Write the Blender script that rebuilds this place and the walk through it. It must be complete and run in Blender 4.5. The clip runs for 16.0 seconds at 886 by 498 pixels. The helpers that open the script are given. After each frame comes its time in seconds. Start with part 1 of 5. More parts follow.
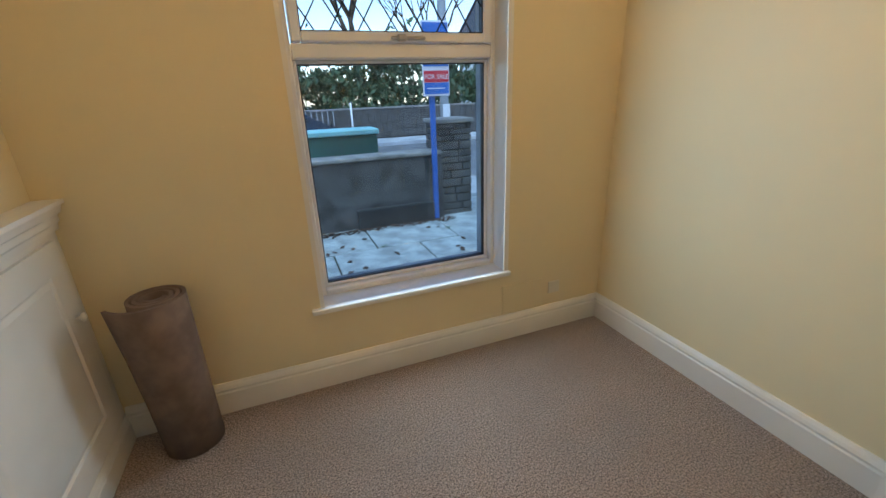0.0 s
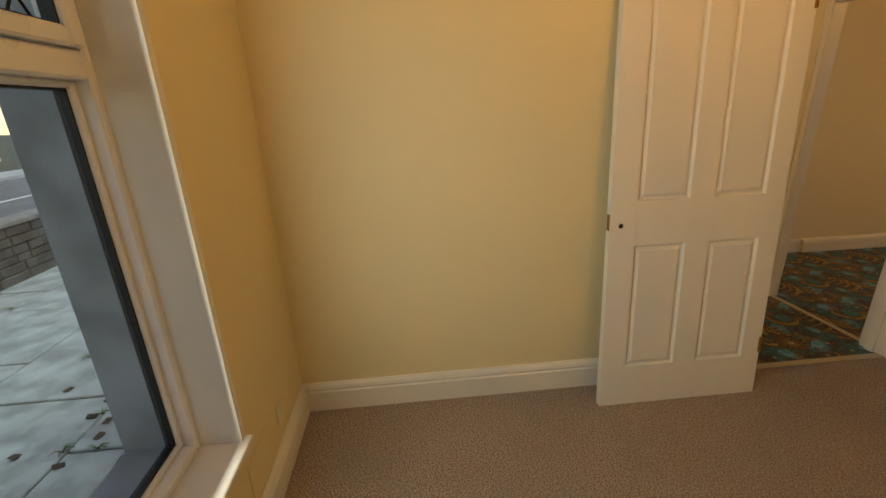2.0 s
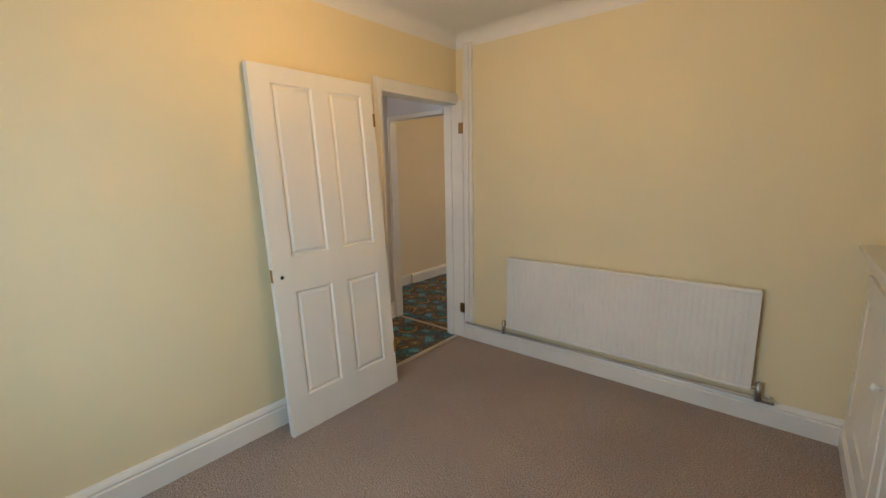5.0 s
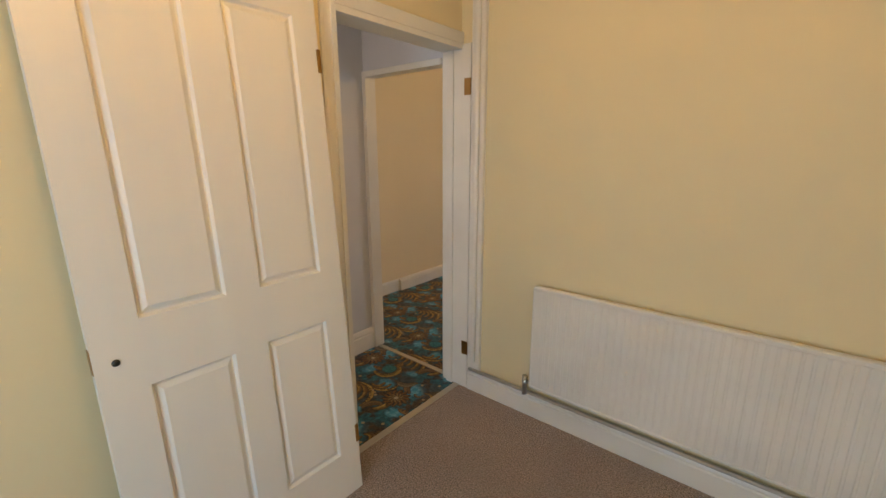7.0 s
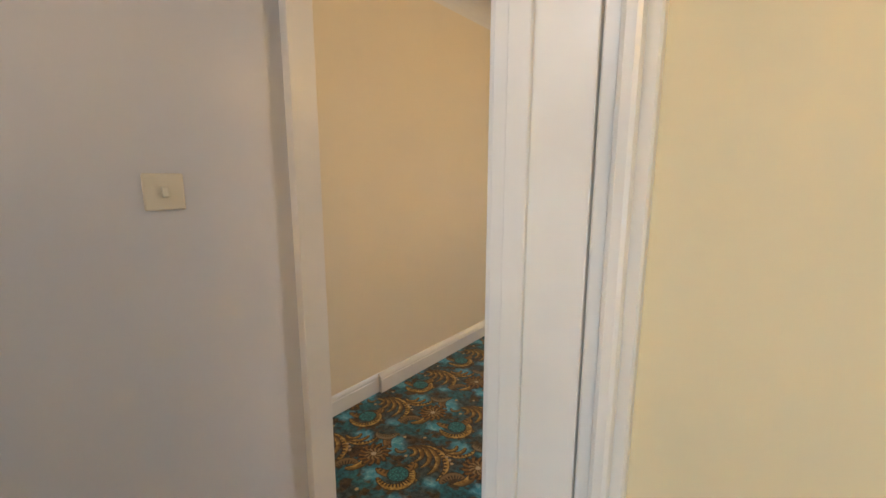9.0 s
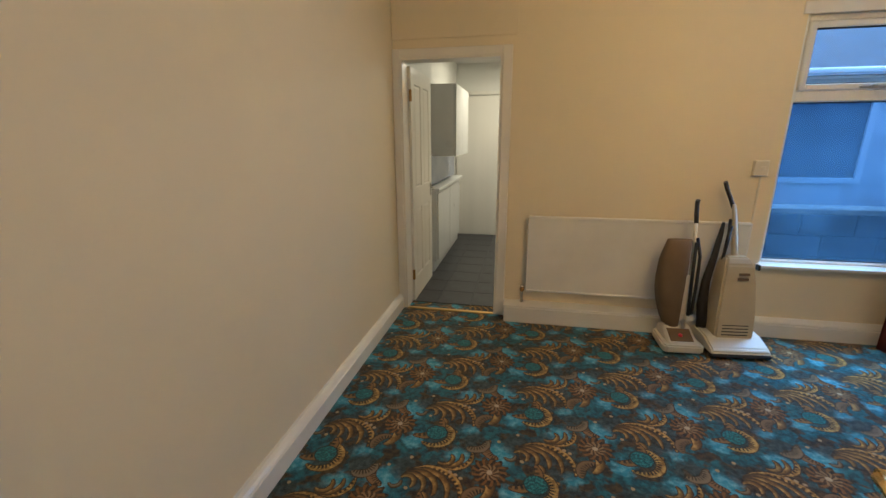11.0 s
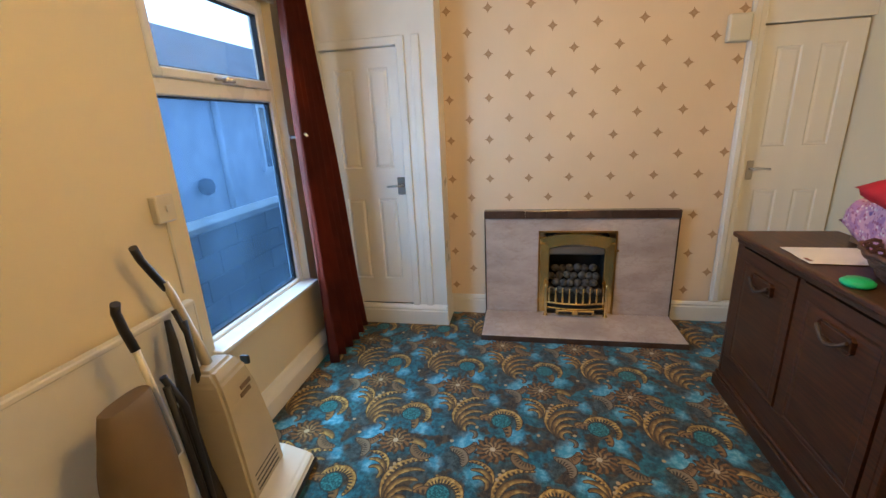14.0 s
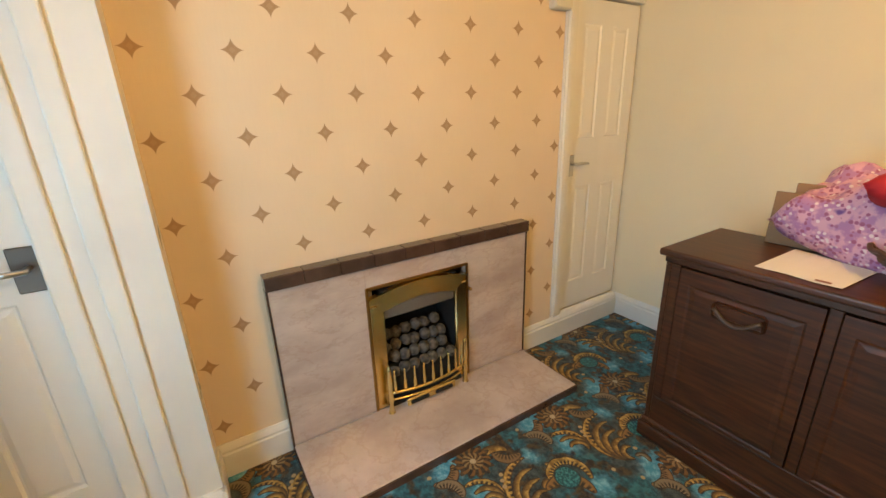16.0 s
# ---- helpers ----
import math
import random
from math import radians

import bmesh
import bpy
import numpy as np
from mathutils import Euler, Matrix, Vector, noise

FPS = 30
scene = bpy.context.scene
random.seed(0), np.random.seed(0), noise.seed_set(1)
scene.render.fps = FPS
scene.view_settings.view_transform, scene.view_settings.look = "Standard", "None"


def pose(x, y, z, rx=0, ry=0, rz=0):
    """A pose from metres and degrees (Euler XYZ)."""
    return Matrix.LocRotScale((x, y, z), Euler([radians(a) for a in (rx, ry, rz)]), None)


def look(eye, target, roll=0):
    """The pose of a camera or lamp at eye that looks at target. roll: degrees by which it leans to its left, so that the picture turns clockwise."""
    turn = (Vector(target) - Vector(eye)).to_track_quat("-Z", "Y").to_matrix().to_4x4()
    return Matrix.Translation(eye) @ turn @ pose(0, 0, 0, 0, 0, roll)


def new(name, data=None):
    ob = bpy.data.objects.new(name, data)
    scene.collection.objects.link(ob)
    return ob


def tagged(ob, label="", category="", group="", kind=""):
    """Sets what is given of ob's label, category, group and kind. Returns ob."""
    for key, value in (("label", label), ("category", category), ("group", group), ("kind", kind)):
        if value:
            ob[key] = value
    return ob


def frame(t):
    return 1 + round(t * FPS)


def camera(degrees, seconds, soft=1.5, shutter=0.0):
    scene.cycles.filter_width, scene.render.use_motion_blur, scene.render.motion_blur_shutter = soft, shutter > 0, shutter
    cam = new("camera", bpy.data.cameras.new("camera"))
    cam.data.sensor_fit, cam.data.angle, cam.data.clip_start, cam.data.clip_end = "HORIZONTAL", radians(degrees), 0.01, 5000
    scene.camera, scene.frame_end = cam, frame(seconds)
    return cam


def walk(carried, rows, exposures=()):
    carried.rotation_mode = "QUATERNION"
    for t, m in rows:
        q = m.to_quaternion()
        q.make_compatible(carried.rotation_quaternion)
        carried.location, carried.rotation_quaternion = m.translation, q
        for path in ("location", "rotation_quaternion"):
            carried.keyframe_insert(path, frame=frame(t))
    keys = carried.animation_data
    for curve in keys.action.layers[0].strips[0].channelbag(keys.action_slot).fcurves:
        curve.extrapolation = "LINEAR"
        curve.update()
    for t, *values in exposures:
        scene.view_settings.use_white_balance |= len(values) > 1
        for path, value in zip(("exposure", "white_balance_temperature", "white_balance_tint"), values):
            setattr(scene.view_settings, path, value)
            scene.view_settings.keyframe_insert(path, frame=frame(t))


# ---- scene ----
cam = camera(93.8, 16.0, 1.5, 0.0)
PATH = [
    (0, (0.908, 0.558, 1.344), (1.581, 2.305, 0.639), -2.1),
    (0.5, (0.826, 0.917, 1.345), (1.900, 2.464, 0.671), -2.2),
    (1, (0.810, 1.258, 1.325), (2.286, 2.453, 0.698), -1.6),
    (1.5, (0.859, 1.558, 1.377), (2.656, 2.181, 0.757), -2.2),
    (2, (0.851, 1.800, 1.402), (2.738, 1.647, 0.758), -2.3),
    (2.5, (0.733, 1.883, 1.370), (2.499, 1.160, 0.768), -1.6),
    (3, (0.568, 2.023, 1.415), (2.080, 0.842, 0.850), -0.2),
    (3.5, (0.469, 2.102, 1.415), (1.800, 0.679, 0.992), -0.5),
    (4, (0.420, 2.098, 1.417), (1.677, 0.626, 1.104), -1.3),
    (5.0, (0.475, 1.985, 1.420), (1.735, 0.475, 1.060), -1.1),
    (6.5, (0.870, 1.467, 1.426), (2.101, -0.039, 0.959), -0.6),
    (7, (1.180, 1.113, 1.445), (2.419, -0.387, 0.981), -0.0),
    (7.5, (1.533, 0.776, 1.434), (2.797, -0.702, 0.968), -0.0),
    (8, (1.825, 0.440, 1.412), (3.135, -1.007, 0.976), -0.4),
    (8.2, (1.925, 0.344, 1.394), (3.259, -1.095, 1.005), -0.4),
    (9.25, (2.44, -0.22, 1.405), (3.62, -1.83, 1.06), 0.1),
    (10.3, (2.951, -0.687, 1.430), (3.925, -2.402, 1.097), 0.5),
    (10.5, (3.055, -0.770, 1.407), (3.837, -2.569, 1.022), 0.6),
    (11, (3.19, -1.043, 1.426), (3.563, -2.938, 0.907), -0.2),
    (11.5, (3.319, -1.315, 1.432), (3.169, -3.225, 0.852), -0.9),
    (12, (3.325, -1.593, 1.440), (2.677, -3.394, 0.859), -0.7),
    (12.5, (3.289, -1.940, 1.450), (2.219, -3.531, 0.881), -0.7),
    (13, (3.281, -2.306, 1.423), (1.826, -3.564, 0.877), -1.0),
    (13.5, (3.178, -2.615, 1.458), (1.440, -3.437, 0.906), -1.5),
    (14, (2.970, -2.913, 1.479), (1.092, -3.288, 0.903), -2.8),
    (14.5, (2.702, -3.192, 1.472), (0.806, -3.130, 0.838), -3.1),
    (15, (2.357, -3.303, 1.432), (0.503, -2.924, 0.785), -2.1),
    (15.5, (1.956, -3.369, 1.429), (0.184, -2.718, 0.770), -1.8),
    (16, (1.537, -3.376, 1.429), (-0.075, -2.379, 0.791), -2.0),
]
EXPOSURES = [(0, 1.13, 6300, 12), (0.5, 1.1, 6250, 12), (1.0, 0.9, 6150, 12), (1.5, 0.65, 8400, 18), (2.0, 0.7, 11500, 18), (2.5, 1.03, 9700, 15), (3.5, 1.35, 7000, 12), (4, 1.22, 6300, 11), (7.0, 1.38, 6800, 12), (7.5, 1.4, 6800, 12), (8.2, 1.6, 6500, 11), (10.3, 2.35, 5500, 9), (10.5, 2.3, 5400, 9), (11.0, 1.6, 5250, 8), (12.5, 1.85, 5700, 10), (13.5, 1.85, 5900, 10), (14.5, 1.85, 7300, 10), (15, 1.95, 11500, 15), (15.5, 2.12, 11800, 12), (16, 2.28, 8000, 8)]
walk(cam, [(t, look(eye, target, roll)) for t, eye, target, roll in PATH], EXPOSURES)

# ---------------------------------------------------------------- light
world = bpy.data.worlds.new("sky_world")
scene.world = world
world.use_nodes = True
wn = world.node_tree
sky = wn.nodes.new("ShaderNodeTexSky")
sky.sky_type = "NISHITA"
sky.sun_disc = False
sky.sun_elevation = radians(38)
sky.sun_rotation = radians(200)
sky.ozone_density = 5.0
sky.dust_density = 0.3
wn.nodes["Background"].inputs[1].default_value = 0.15
wn.links.new(sky.outputs[0], wn.nodes["Background"].inputs[0])


def lamp(name, kind, m, energy, color, size=0.1, size_y=None):
    d = bpy.data.lights.new(name, kind)
    d.energy, d.color = energy, color
    if kind == "AREA":
        d.size = size
        if size_y:
            d.shape, d.size_y = "RECTANGLE", size_y
    elif kind == "SUN":
        d.angle = size
    else:
        d.shadow_soft_size = size
    ob = new(name, d)
    ob.matrix_world = m
    return ob


lamp("sun", "SUN", look((0, 0, 10), (2.0, 3.0, 0)), 1.5, (0.56, 0.82, 1.0), radians(30))
# skylight in the two window openings
lamp("window_light_front", "AREA", look((1.48, 2.385, 1.20), (1.48, 0.0, 1.20)), 8.2, (0.58, 0.80, 1.0), 0.9, 1.5)
lamp("window_light_back", "AREA", look((1.09, -4.270, 1.3), (1.09, -1.0, 1.3)), 8.0, (0.36, 0.65, 1.0), 0.8, 1.4)
# added fill that brightens the kitchen; no fitting stands there
lamp("kitchen_fill", "AREA", look((3.3, -6.2, 2.32), (3.5, -6.2, 0)), 6.5, (1.0, 0.80, 0.50), 0.5)
lamp("front_room_bulb", "POINT", pose(1.56, 0.8, 2.26), 7.4, (1.0, 0.55, 0.155), 0.07)
# unseen fill added to lift the dark hall
lamp("hall_fill", "POINT", pose(3.05, 1.0, 2.2), 4.4, (1.0, 0.86, 0.78), 0.1)
for k in range(3):
    a = radians(120 * k + 40)
    lamp("back_room_bulb", "POINT", pose(2.05 + 0.19 * math.cos(a), -2.45 + 0.19 * math.sin(a), 2.25), 4.6, (1.0, 0.575, 0.165), 0.045)


# ---------------------------------------------------------------- node helpers
class Nodes:
    """Short hand for the nodes of one material."""

    def __init__(self, name):
        self.m = bpy.data.materials.new(name)
        self.m.use_nodes = True
        self.t = self.m.node_tree
        self.b = self.t.nodes["Principled BSDF"]

    def put(self, socket, v):
        if isinstance(v, bpy.types.NodeSocket):
            self.t.links.new(v, socket)
        elif isinstance(v, tuple) and len(v) == 3 and socket.type == "RGBA":
            socket.default_value = (*v, 1)
        else:
            socket.default_value = v

    def node(self, kind, *ins, operation=None, data_type=None, interpolation_type=None):
        n = self.t.nodes.new(kind)
        if operation:
            n.operation = operation
        if data_type:
            n.data_type = data_type
        if interpolation_type:
            n.interpolation_type = interpolation_type
        for i, v in enumerate(ins):
            if v is not None:
                self.put(n.inputs[i], v)
        return n

    def math(self, op, a, b=None, c=None):
        return self.node("ShaderNodeMath", a, b, c, operation=op).outputs[0]

    def add(self, a, b): return self.math("ADD", a, b)
    def sub(self, a, b): return self.math("SUBTRACT", a, b)
    def mul(self, a, b): return self.math("MULTIPLY", a, b)

    def step(self, v, lo, hi):
        n = self.node("ShaderNodeMapRange", v, lo, hi, 0.0, 1.0, interpolation_type="SMOOTHSTEP")
        return n.outputs[0]

    def mix(self, f, a, b):
        n = self.node("ShaderNodeMix", data_type="RGBA")
        for i, v in ((0, f), (6, a), (7, b)):
            self.put(n.inputs[i], v)
        return n.outputs[2]

    def where(self):
        return self.node("ShaderNodeNewGeometry").outputs["Position"]

    def local(self):
        return self.node("ShaderNodeTexCoord").outputs["Object"]

    def noise(self, at, scale, detail=3.0, rough=0.55):
        return self.node("ShaderNodeTexNoise", at, None, scale, detail, rough).outputs[0]

    def bump(self, h, strength, dist=0.002):
        n = self.node("ShaderNodeBump", strength, dist)
        self.put(n.inputs["Height"], h)
        self.t.links.new(n.outputs[0], self.b.inputs["Normal"])

    def done(self, color, rough, metal=0.0):
        self.put(self.b.inputs["Base Color"], color)
        self.put(self.b.inputs["Roughness"], rough)
        self.b.inputs["Metallic"].default_value = metal
        return self.m


def plain(name, col, rough=0.5, metal=0.0, var=0.10, coarse=2.5, fine=90.0, bump=0.08, stretch=None, coat=0.0):
    """Colour with slow stains and fine grain."""
    n = Nodes(name)
    at = n.local()
    if stretch:
        at = n.node("ShaderNodeMapping", at, None, None, stretch).outputs[0]
    big, small = n.noise(at, coarse), n.noise(at, fine, 4.0)
    dark = tuple(c * (1 - 2.2 * var) for c in col)
    lite = tuple(min(1, c * (1 + var)) for c in col)
    c = n.mix(n.step(big, 0.3, 0.7), dark, lite)
    c = n.mix(n.mul(small, min(0.5, 2.0 * var)), c, tuple(c2 * 0.72 for c2 in col))
    n.bump(small, bump)
    if coat:
        n.b.inputs["Coat Weight"].default_value = coat
        n.b.inputs["Coat Roughness"].default_value = 0.12
    return n.done(c, n.add(rough - 0.06, n.mul(big, 0.12)), metal)


def wall_paint(name, col, var=0.05):
    """Emulsion over lining paper: faint upright joints, roller grain, slow marks."""
    n = Nodes(name)
    at = n.where()
    big, mid, grain = n.noise(at, 0.9), n.noise(at, 6.0, 5.0), n.noise(at, 160.0, 2.0)
    c = n.mix(n.step(big, 0.3, 0.75), tuple(v * (1 - var) for v in col), col)
    c = n.mix(n.mul(n.step(mid, 0.55, 0.8), 0.12), c, tuple(v * 0.8 for v in col))
    n.bump(n.add(n.mul(grain, 0.5), n.mul(mid, 1.5)), 0.16, 0.002)
    return n.done(c, 0.62)


CREAM = wall_paint("cream_paint", (0.80, 0.68, 0.425))
MAGNOLIA = wall_paint("magnolia_paint", (0.80, 0.70, 0.50))
HALL_PAINT = wall_paint("grey_white_paint", (0.66, 0.66, 0.68))
CEIL = wall_paint("ceiling_paint", (0.80, 0.77, 0.70))
GLOSS = plain("white_gloss", (0.80, 0.77, 0.70), 0.30, var=0.03, bump=0.05)
DOOR_WHITE = plain("white_satin", (0.82, 0.79, 0.72), 0.36, var=0.025, fine=40.0, bump=0.10, stretch=(1, 1, 0.06))
UPVC = plain("white_upvc", (0.84, 0.84, 0.84), 0.28, var=0.02, bump=0.02)
RADIATOR = plain("radiator_enamel", (0.80, 0.77, 0.70), 0.33, var=0.03, bump=0.03)
PLASTIC = plain("ivory_plastic", (0.72, 0.66, 0.52), 0.35, var=0.03, bump=0.02)
BRASS = plain("polished_brass", (0.90, 0.66, 0.28), 0.24, 1.0, var=0.06, bump=0.03)
OLD_BRASS = plain("tarnished_brass", (0.42, 0.24, 0.08), 0.40, 1.0, var=0.15, bump=0.08)
CHROME = plain("satin_chrome", (0.55, 0.53, 0.50), 0.28, 1.0, var=0.06, bump=0.03)
BLACK = plain("black_plastic", (0.018, 0.016, 0.015), 0.38, var=0.1, bump=0.03)
RUBBER = plain("black_rubber", (0.012, 0.012, 0.013), 0.6, var=0.1)
COPPER = plain("painted_pipe", (0.55, 0.50, 0.43), 0.4, var=0.12, bump=0.06)
STRIP = plain("aluminium_strip", (0.62, 0.58, 0.50), 0.35, 1.0, var=0.08, stretch=(1, 1, 1))
GOLD_STRIP = plain("brass_strip", (0.70, 0.46, 0.14), 0.32, 1.0, var=0.08)
BEIGE_PLASTIC = plain("beige_plastic", (0.55, 0.47, 0.32), 0.40, var=0.06, bump=0.05)
CREAM_PLASTIC = plain("cream_plastic", (0.74, 0.70, 0.60), 0.36, var=0.04, bump=0.03)
BAG_BROWN = plain("brown_bag_cloth", (0.20, 0.135, 0.075), 0.8, var=0.12, fine=240, bump=0.3)
BAG_BLACK = plain("black_bag_cloth", (0.022, 0.020, 0.020), 0.7, var=0.15, fine=240, bump=0.3)
DARK_TILE = plain("dark_brown_tile", (0.085, 0.048, 0.035), 0.16, var=0.12, coarse=9, bump=0.02, coat=0.5)
COAL = plain("ceramic_coal", (0.11, 0.10, 0.09), 0.9, var=0.3, coarse=30, fine=160, bump=0.6)
FIRE_BLACK = plain("black_firebox", (0.016, 0.015, 0.015), 0.75, var=0.2, bump=0.2)
FIRE_GREY = plain("grey_fire_hood", (0.13, 0.125, 0.115), 0.5, var=0.15, bump=0.1)
PAPER = plain("white_paper", (0.84, 0.83, 0.82), 0.7, var=0.02, bump=0.03)
INK = plain("printed_ink", (0.30, 0.12, 0.10), 0.7)
CARDBOARD = plain("brown_cardboard", (0.30, 0.17, 0.09), 0.8, var=0.08, bump=0.1)
RED_CLOTH = plain("red_velvet", (0.50, 0.010, 0.022), 0.75, var=0.16, coarse=9, fine=260, bump=0.35)
WHITE_CLOTH = plain("white_cloth", (0.78, 0.74, 0.66), 0.85, var=0.05, fine=260, bump=0.3)
GREEN_PLASTIC = plain("green_plastic", (0.02, 0.50, 0.20), 0.3, var=0.05, bump=0.02)
WICKER = plain("dark_wicker", (0.12, 0.055, 0.035), 0.6, var=0.2, coarse=20, bump=0.3)
CURTAIN = plain("red_brown_curtain", (0.23, 0.034, 0.016), 0.72, var=0.2, coarse=3, fine=320, bump=0.35)
LEAD = plain("dark_lead", (0.05, 0.05, 0.055), 0.5, 0.6)
GASKET = plain("black_gasket", (0.015, 0.015, 0.016), 0.5)
RENDER_GREY = plain("grey_pebble_render", (0.36, 0.40, 0.42), 0.9, var=0.16, coarse=5, fine=70, bump=0.6)
RENDER_WHITE = plain("white_render", (0.74, 0.76, 0.78), 0.85, var=0.07, coarse=3, fine=60, bump=0.5)
STONE = plain("dark_stone", (0.095, 0.092, 0.088), 0.9, var=0.28, coarse=6, fine=40, bump=0.8)
STONE_LIGHT = plain("pale_cap_stone", (0.26, 0.25, 0.23), 0.9, var=0.2, coarse=7, fine=50, bump=0.6)
MORTAR = plain("dark_mortar", (0.05, 0.05, 0.048), 0.95, var=0.2, fine=60, bump=0.6)
FLAG = plain("grey_paving_flag", (0.40, 0.44, 0.44), 0.75, var=0.20, coarse=5, fine=45, bump=0.5)
SOIL = plain("dirt_joint", (0.07, 0.08, 0.06), 0.95, var=0.2, fine=60, bump=0.6)
ASPHALT = plain("asphalt", (0.16, 0.165, 0.175), 0.85, var=0.15, coarse=1.5, fine=60, bump=0.5)
KERB = plain("concrete_pavement", (0.44, 0.45, 0.46), 0.85, var=0.12, coarse=2, fine=50, bump=0.4)
CAB_GREEN = plain("green_cabinet_paint", (0.035, 0.12, 0.10), 0.45, var=0.1, bump=0.05)
CAB_TOP = plain("pale_green_lid", (0.22, 0.50, 0.50), 0.5, var=0.08, bump=0.05)
POST_BLUE = plain("blue_painted_post", (0.03, 0.12, 0.42), 0.5, var=0.1)
SIGN_BLUE = plain("sign_blue", (0.02, 0.14, 0.50), 0.4, var=0.03)
SIGN_RED = plain("sign_red", (0.65, 0.03, 0.05), 0.4, var=0.03)
SIGN_WHITE = plain("sign_white", (0.80, 0.80, 0.82), 0.4, var=0.02)
# chrome for the cupboard plate, its dark reflections put into the base colour
DARK_CHROME = plain("dark_metal", (0.16, 0.13, 0.11), 0.45, 0.8, var=0.15)
DULL_BRONZE = plain("dark_metal", (0.055, 0.032, 0.022), 0.5, var=0.2, coarse=20, bump=0.1)
IRON = plain("grey_iron", (0.10, 0.11, 0.12), 0.5, 0.3, var=0.15)
POLE_GREY = plain("galvanised_grey", (0.28, 0.30, 0.32), 0.6, 0.2)
BARK = plain("bark", (0.06, 0.05, 0.04), 0.9, var=0.25, coarse=8, bump=0.6)
LEAF = plain("dark_evergreen_leaf", (0.045, 0.10, 0.045), 0.6, var=0.30, coarse=1.2)
CAR_PAINT = plain("dark_blue_car", (0.03, 0.05, 0.08), 0.25, var=0.05, coat=0.5)
CAR_GLASS = plain("dark_car_glass", (0.02, 0.03, 0.035), 0.1)
SLATE = plain("grey_slate_roof", (0.09, 0.11, 0.15), 0.7, var=0.12, coarse=4, bump=0.4)
YARD = plain("wet_concrete", (0.085, 0.10, 0.11), 0.55, var=0.2, coarse=3, fine=50, bump=0.4)
OUT_GLASS = plain("dark_window_glass", (0.06, 0.09, 0.13), 0.12, var=0.05, bump=0.0)
WEED = plain("green_weed", (0.08, 0.17, 0.04), 0.7, var=0.2)
DEAD_LEAF = plain("dead_leaf", (0.085, 0.05, 0.035), 0.8, var=0.3)
K_WHITE = plain("white_kitchen_panel", (0.80, 0.80, 0.78), 0.30, var=0.02, bump=0.02)
K_WALL = wall_paint("white_kitchen_wall", (0.80, 0.79, 0.74))
K_TILE = plain("dark_slate_tile", (0.055, 0.058, 0.066), 0.42, var=0.22, coarse=5, fine=30, bump=0.25)
K_GROUT = plain("pale_grout", (0.20, 0.20, 0.20), 0.8)
WALL_BLOCK = plain("damp_dark_block", (0.055, 0.062, 0.068), 0.8, var=0.25, coarse=5, fine=50, bump=0.5)
BLUE_TILE = plain("blue_grey_splashback", (0.34, 0.38, 0.48), 0.25, var=0.05)


def glass_material():
    n = Nodes("window_glass")
    tr = n.node("ShaderNodeBsdfTransparent", (0.93, 0.96, 0.97))
    gl = n.node("ShaderNodeBsdfGlossy", (1.0, 1.0, 1.0), 0.02)
    lw = n.node("ShaderNodeLayerWeight", 0.5)
    mx = n.node("ShaderNodeMixShader", n.add(0.03, n.mul(n.math("POWER", lw.outputs["Facing"], 4.0), 0.35)), tr.outputs[0], gl.outputs[0])
    n.t.links.new(mx.outputs[0], n.t.nodes["Material Output"].inputs[0])
    return n.m


GLASS = glass_material()


def misted_glass():
    """A pane with a thin film of condensation, tinted for blue daylight."""
    n = Nodes("misted_tinted_glass")
    at = n.local()
    # dim, blue daylight is put into the tint and the film colour
    tr = n.node("ShaderNodeBsdfTransparent", (0.68, 0.80, 0.92))
    tl = n.node("ShaderNodeBsdfTranslucent", (0.45, 0.72, 1.0))
    film = n.add(0.05, n.mul(n.step(n.noise(at, 3.0), 0.3, 0.7), 0.06))
    mx = n.node("ShaderNodeMixShader", film, tr.outputs[0], tl.outputs[0])
    n.t.links.new(mx.outputs[0], n.t.nodes["Material Output"].inputs[0])
    return n.m


MISTED = misted_glass()


def lamp_glass():
    n = Nodes("lit_frosted_glass")
    n.put(n.b.inputs["Emission Color"], (1.0, 0.80, 0.45))
    n.b.inputs["Emission Strength"].default_value = 1.2
    n.done((0.9, 0.85, 0.7), 0.3)
    tr = n.node("ShaderNodeBsdfTransparent", (1.0, 0.92, 0.75))
    mx = n.node("ShaderNodeMixShader", 0.35, tr.outputs[0], n.b.outputs[0])
    n.t.links.new(mx.outputs[0], n.t.nodes["Material Output"].inputs[0])
    return n.m


LAMP_GLASS = lamp_glass()


def twist_carpet():
    """Short brown-grey twist pile with flecks and tread marks."""
    n = Nodes("brown_twist_carpet")
    at = n.where()
    fleck = n.node("ShaderNodeTexVoronoi", at, None, 210.0).outputs["Distance"]
    big, mid, fine = n.noise(at, 1.6), n.noise(at, 22.0, 5.0, 0.7), n.noise(at, 145.0, 4.0, 0.8)
    c = n.mix(n.step(fine, 0.38, 0.62), (0.085, 0.056, 0.040), (0.64, 0.49, 0.40))
    c = n.mix(n.mul(n.step(mid, 0.5, 0.75), 0.35), c, (0.34, 0.255, 0.21))
    c = n.mix(n.mul(n.step(big, 0.35, 0.7), 0.3), c, (0.20, 0.145, 0.11))
    n.bump(n.add(n.add(fine, n.mul(fleck, 1.4)), n.mul(mid, 1.2)), 0.7, 0.006)
    n.b.inputs["Sheen Weight"].default_value = 0.25
    return n.done(c, 0.95)


TWIST = twist_carpet()


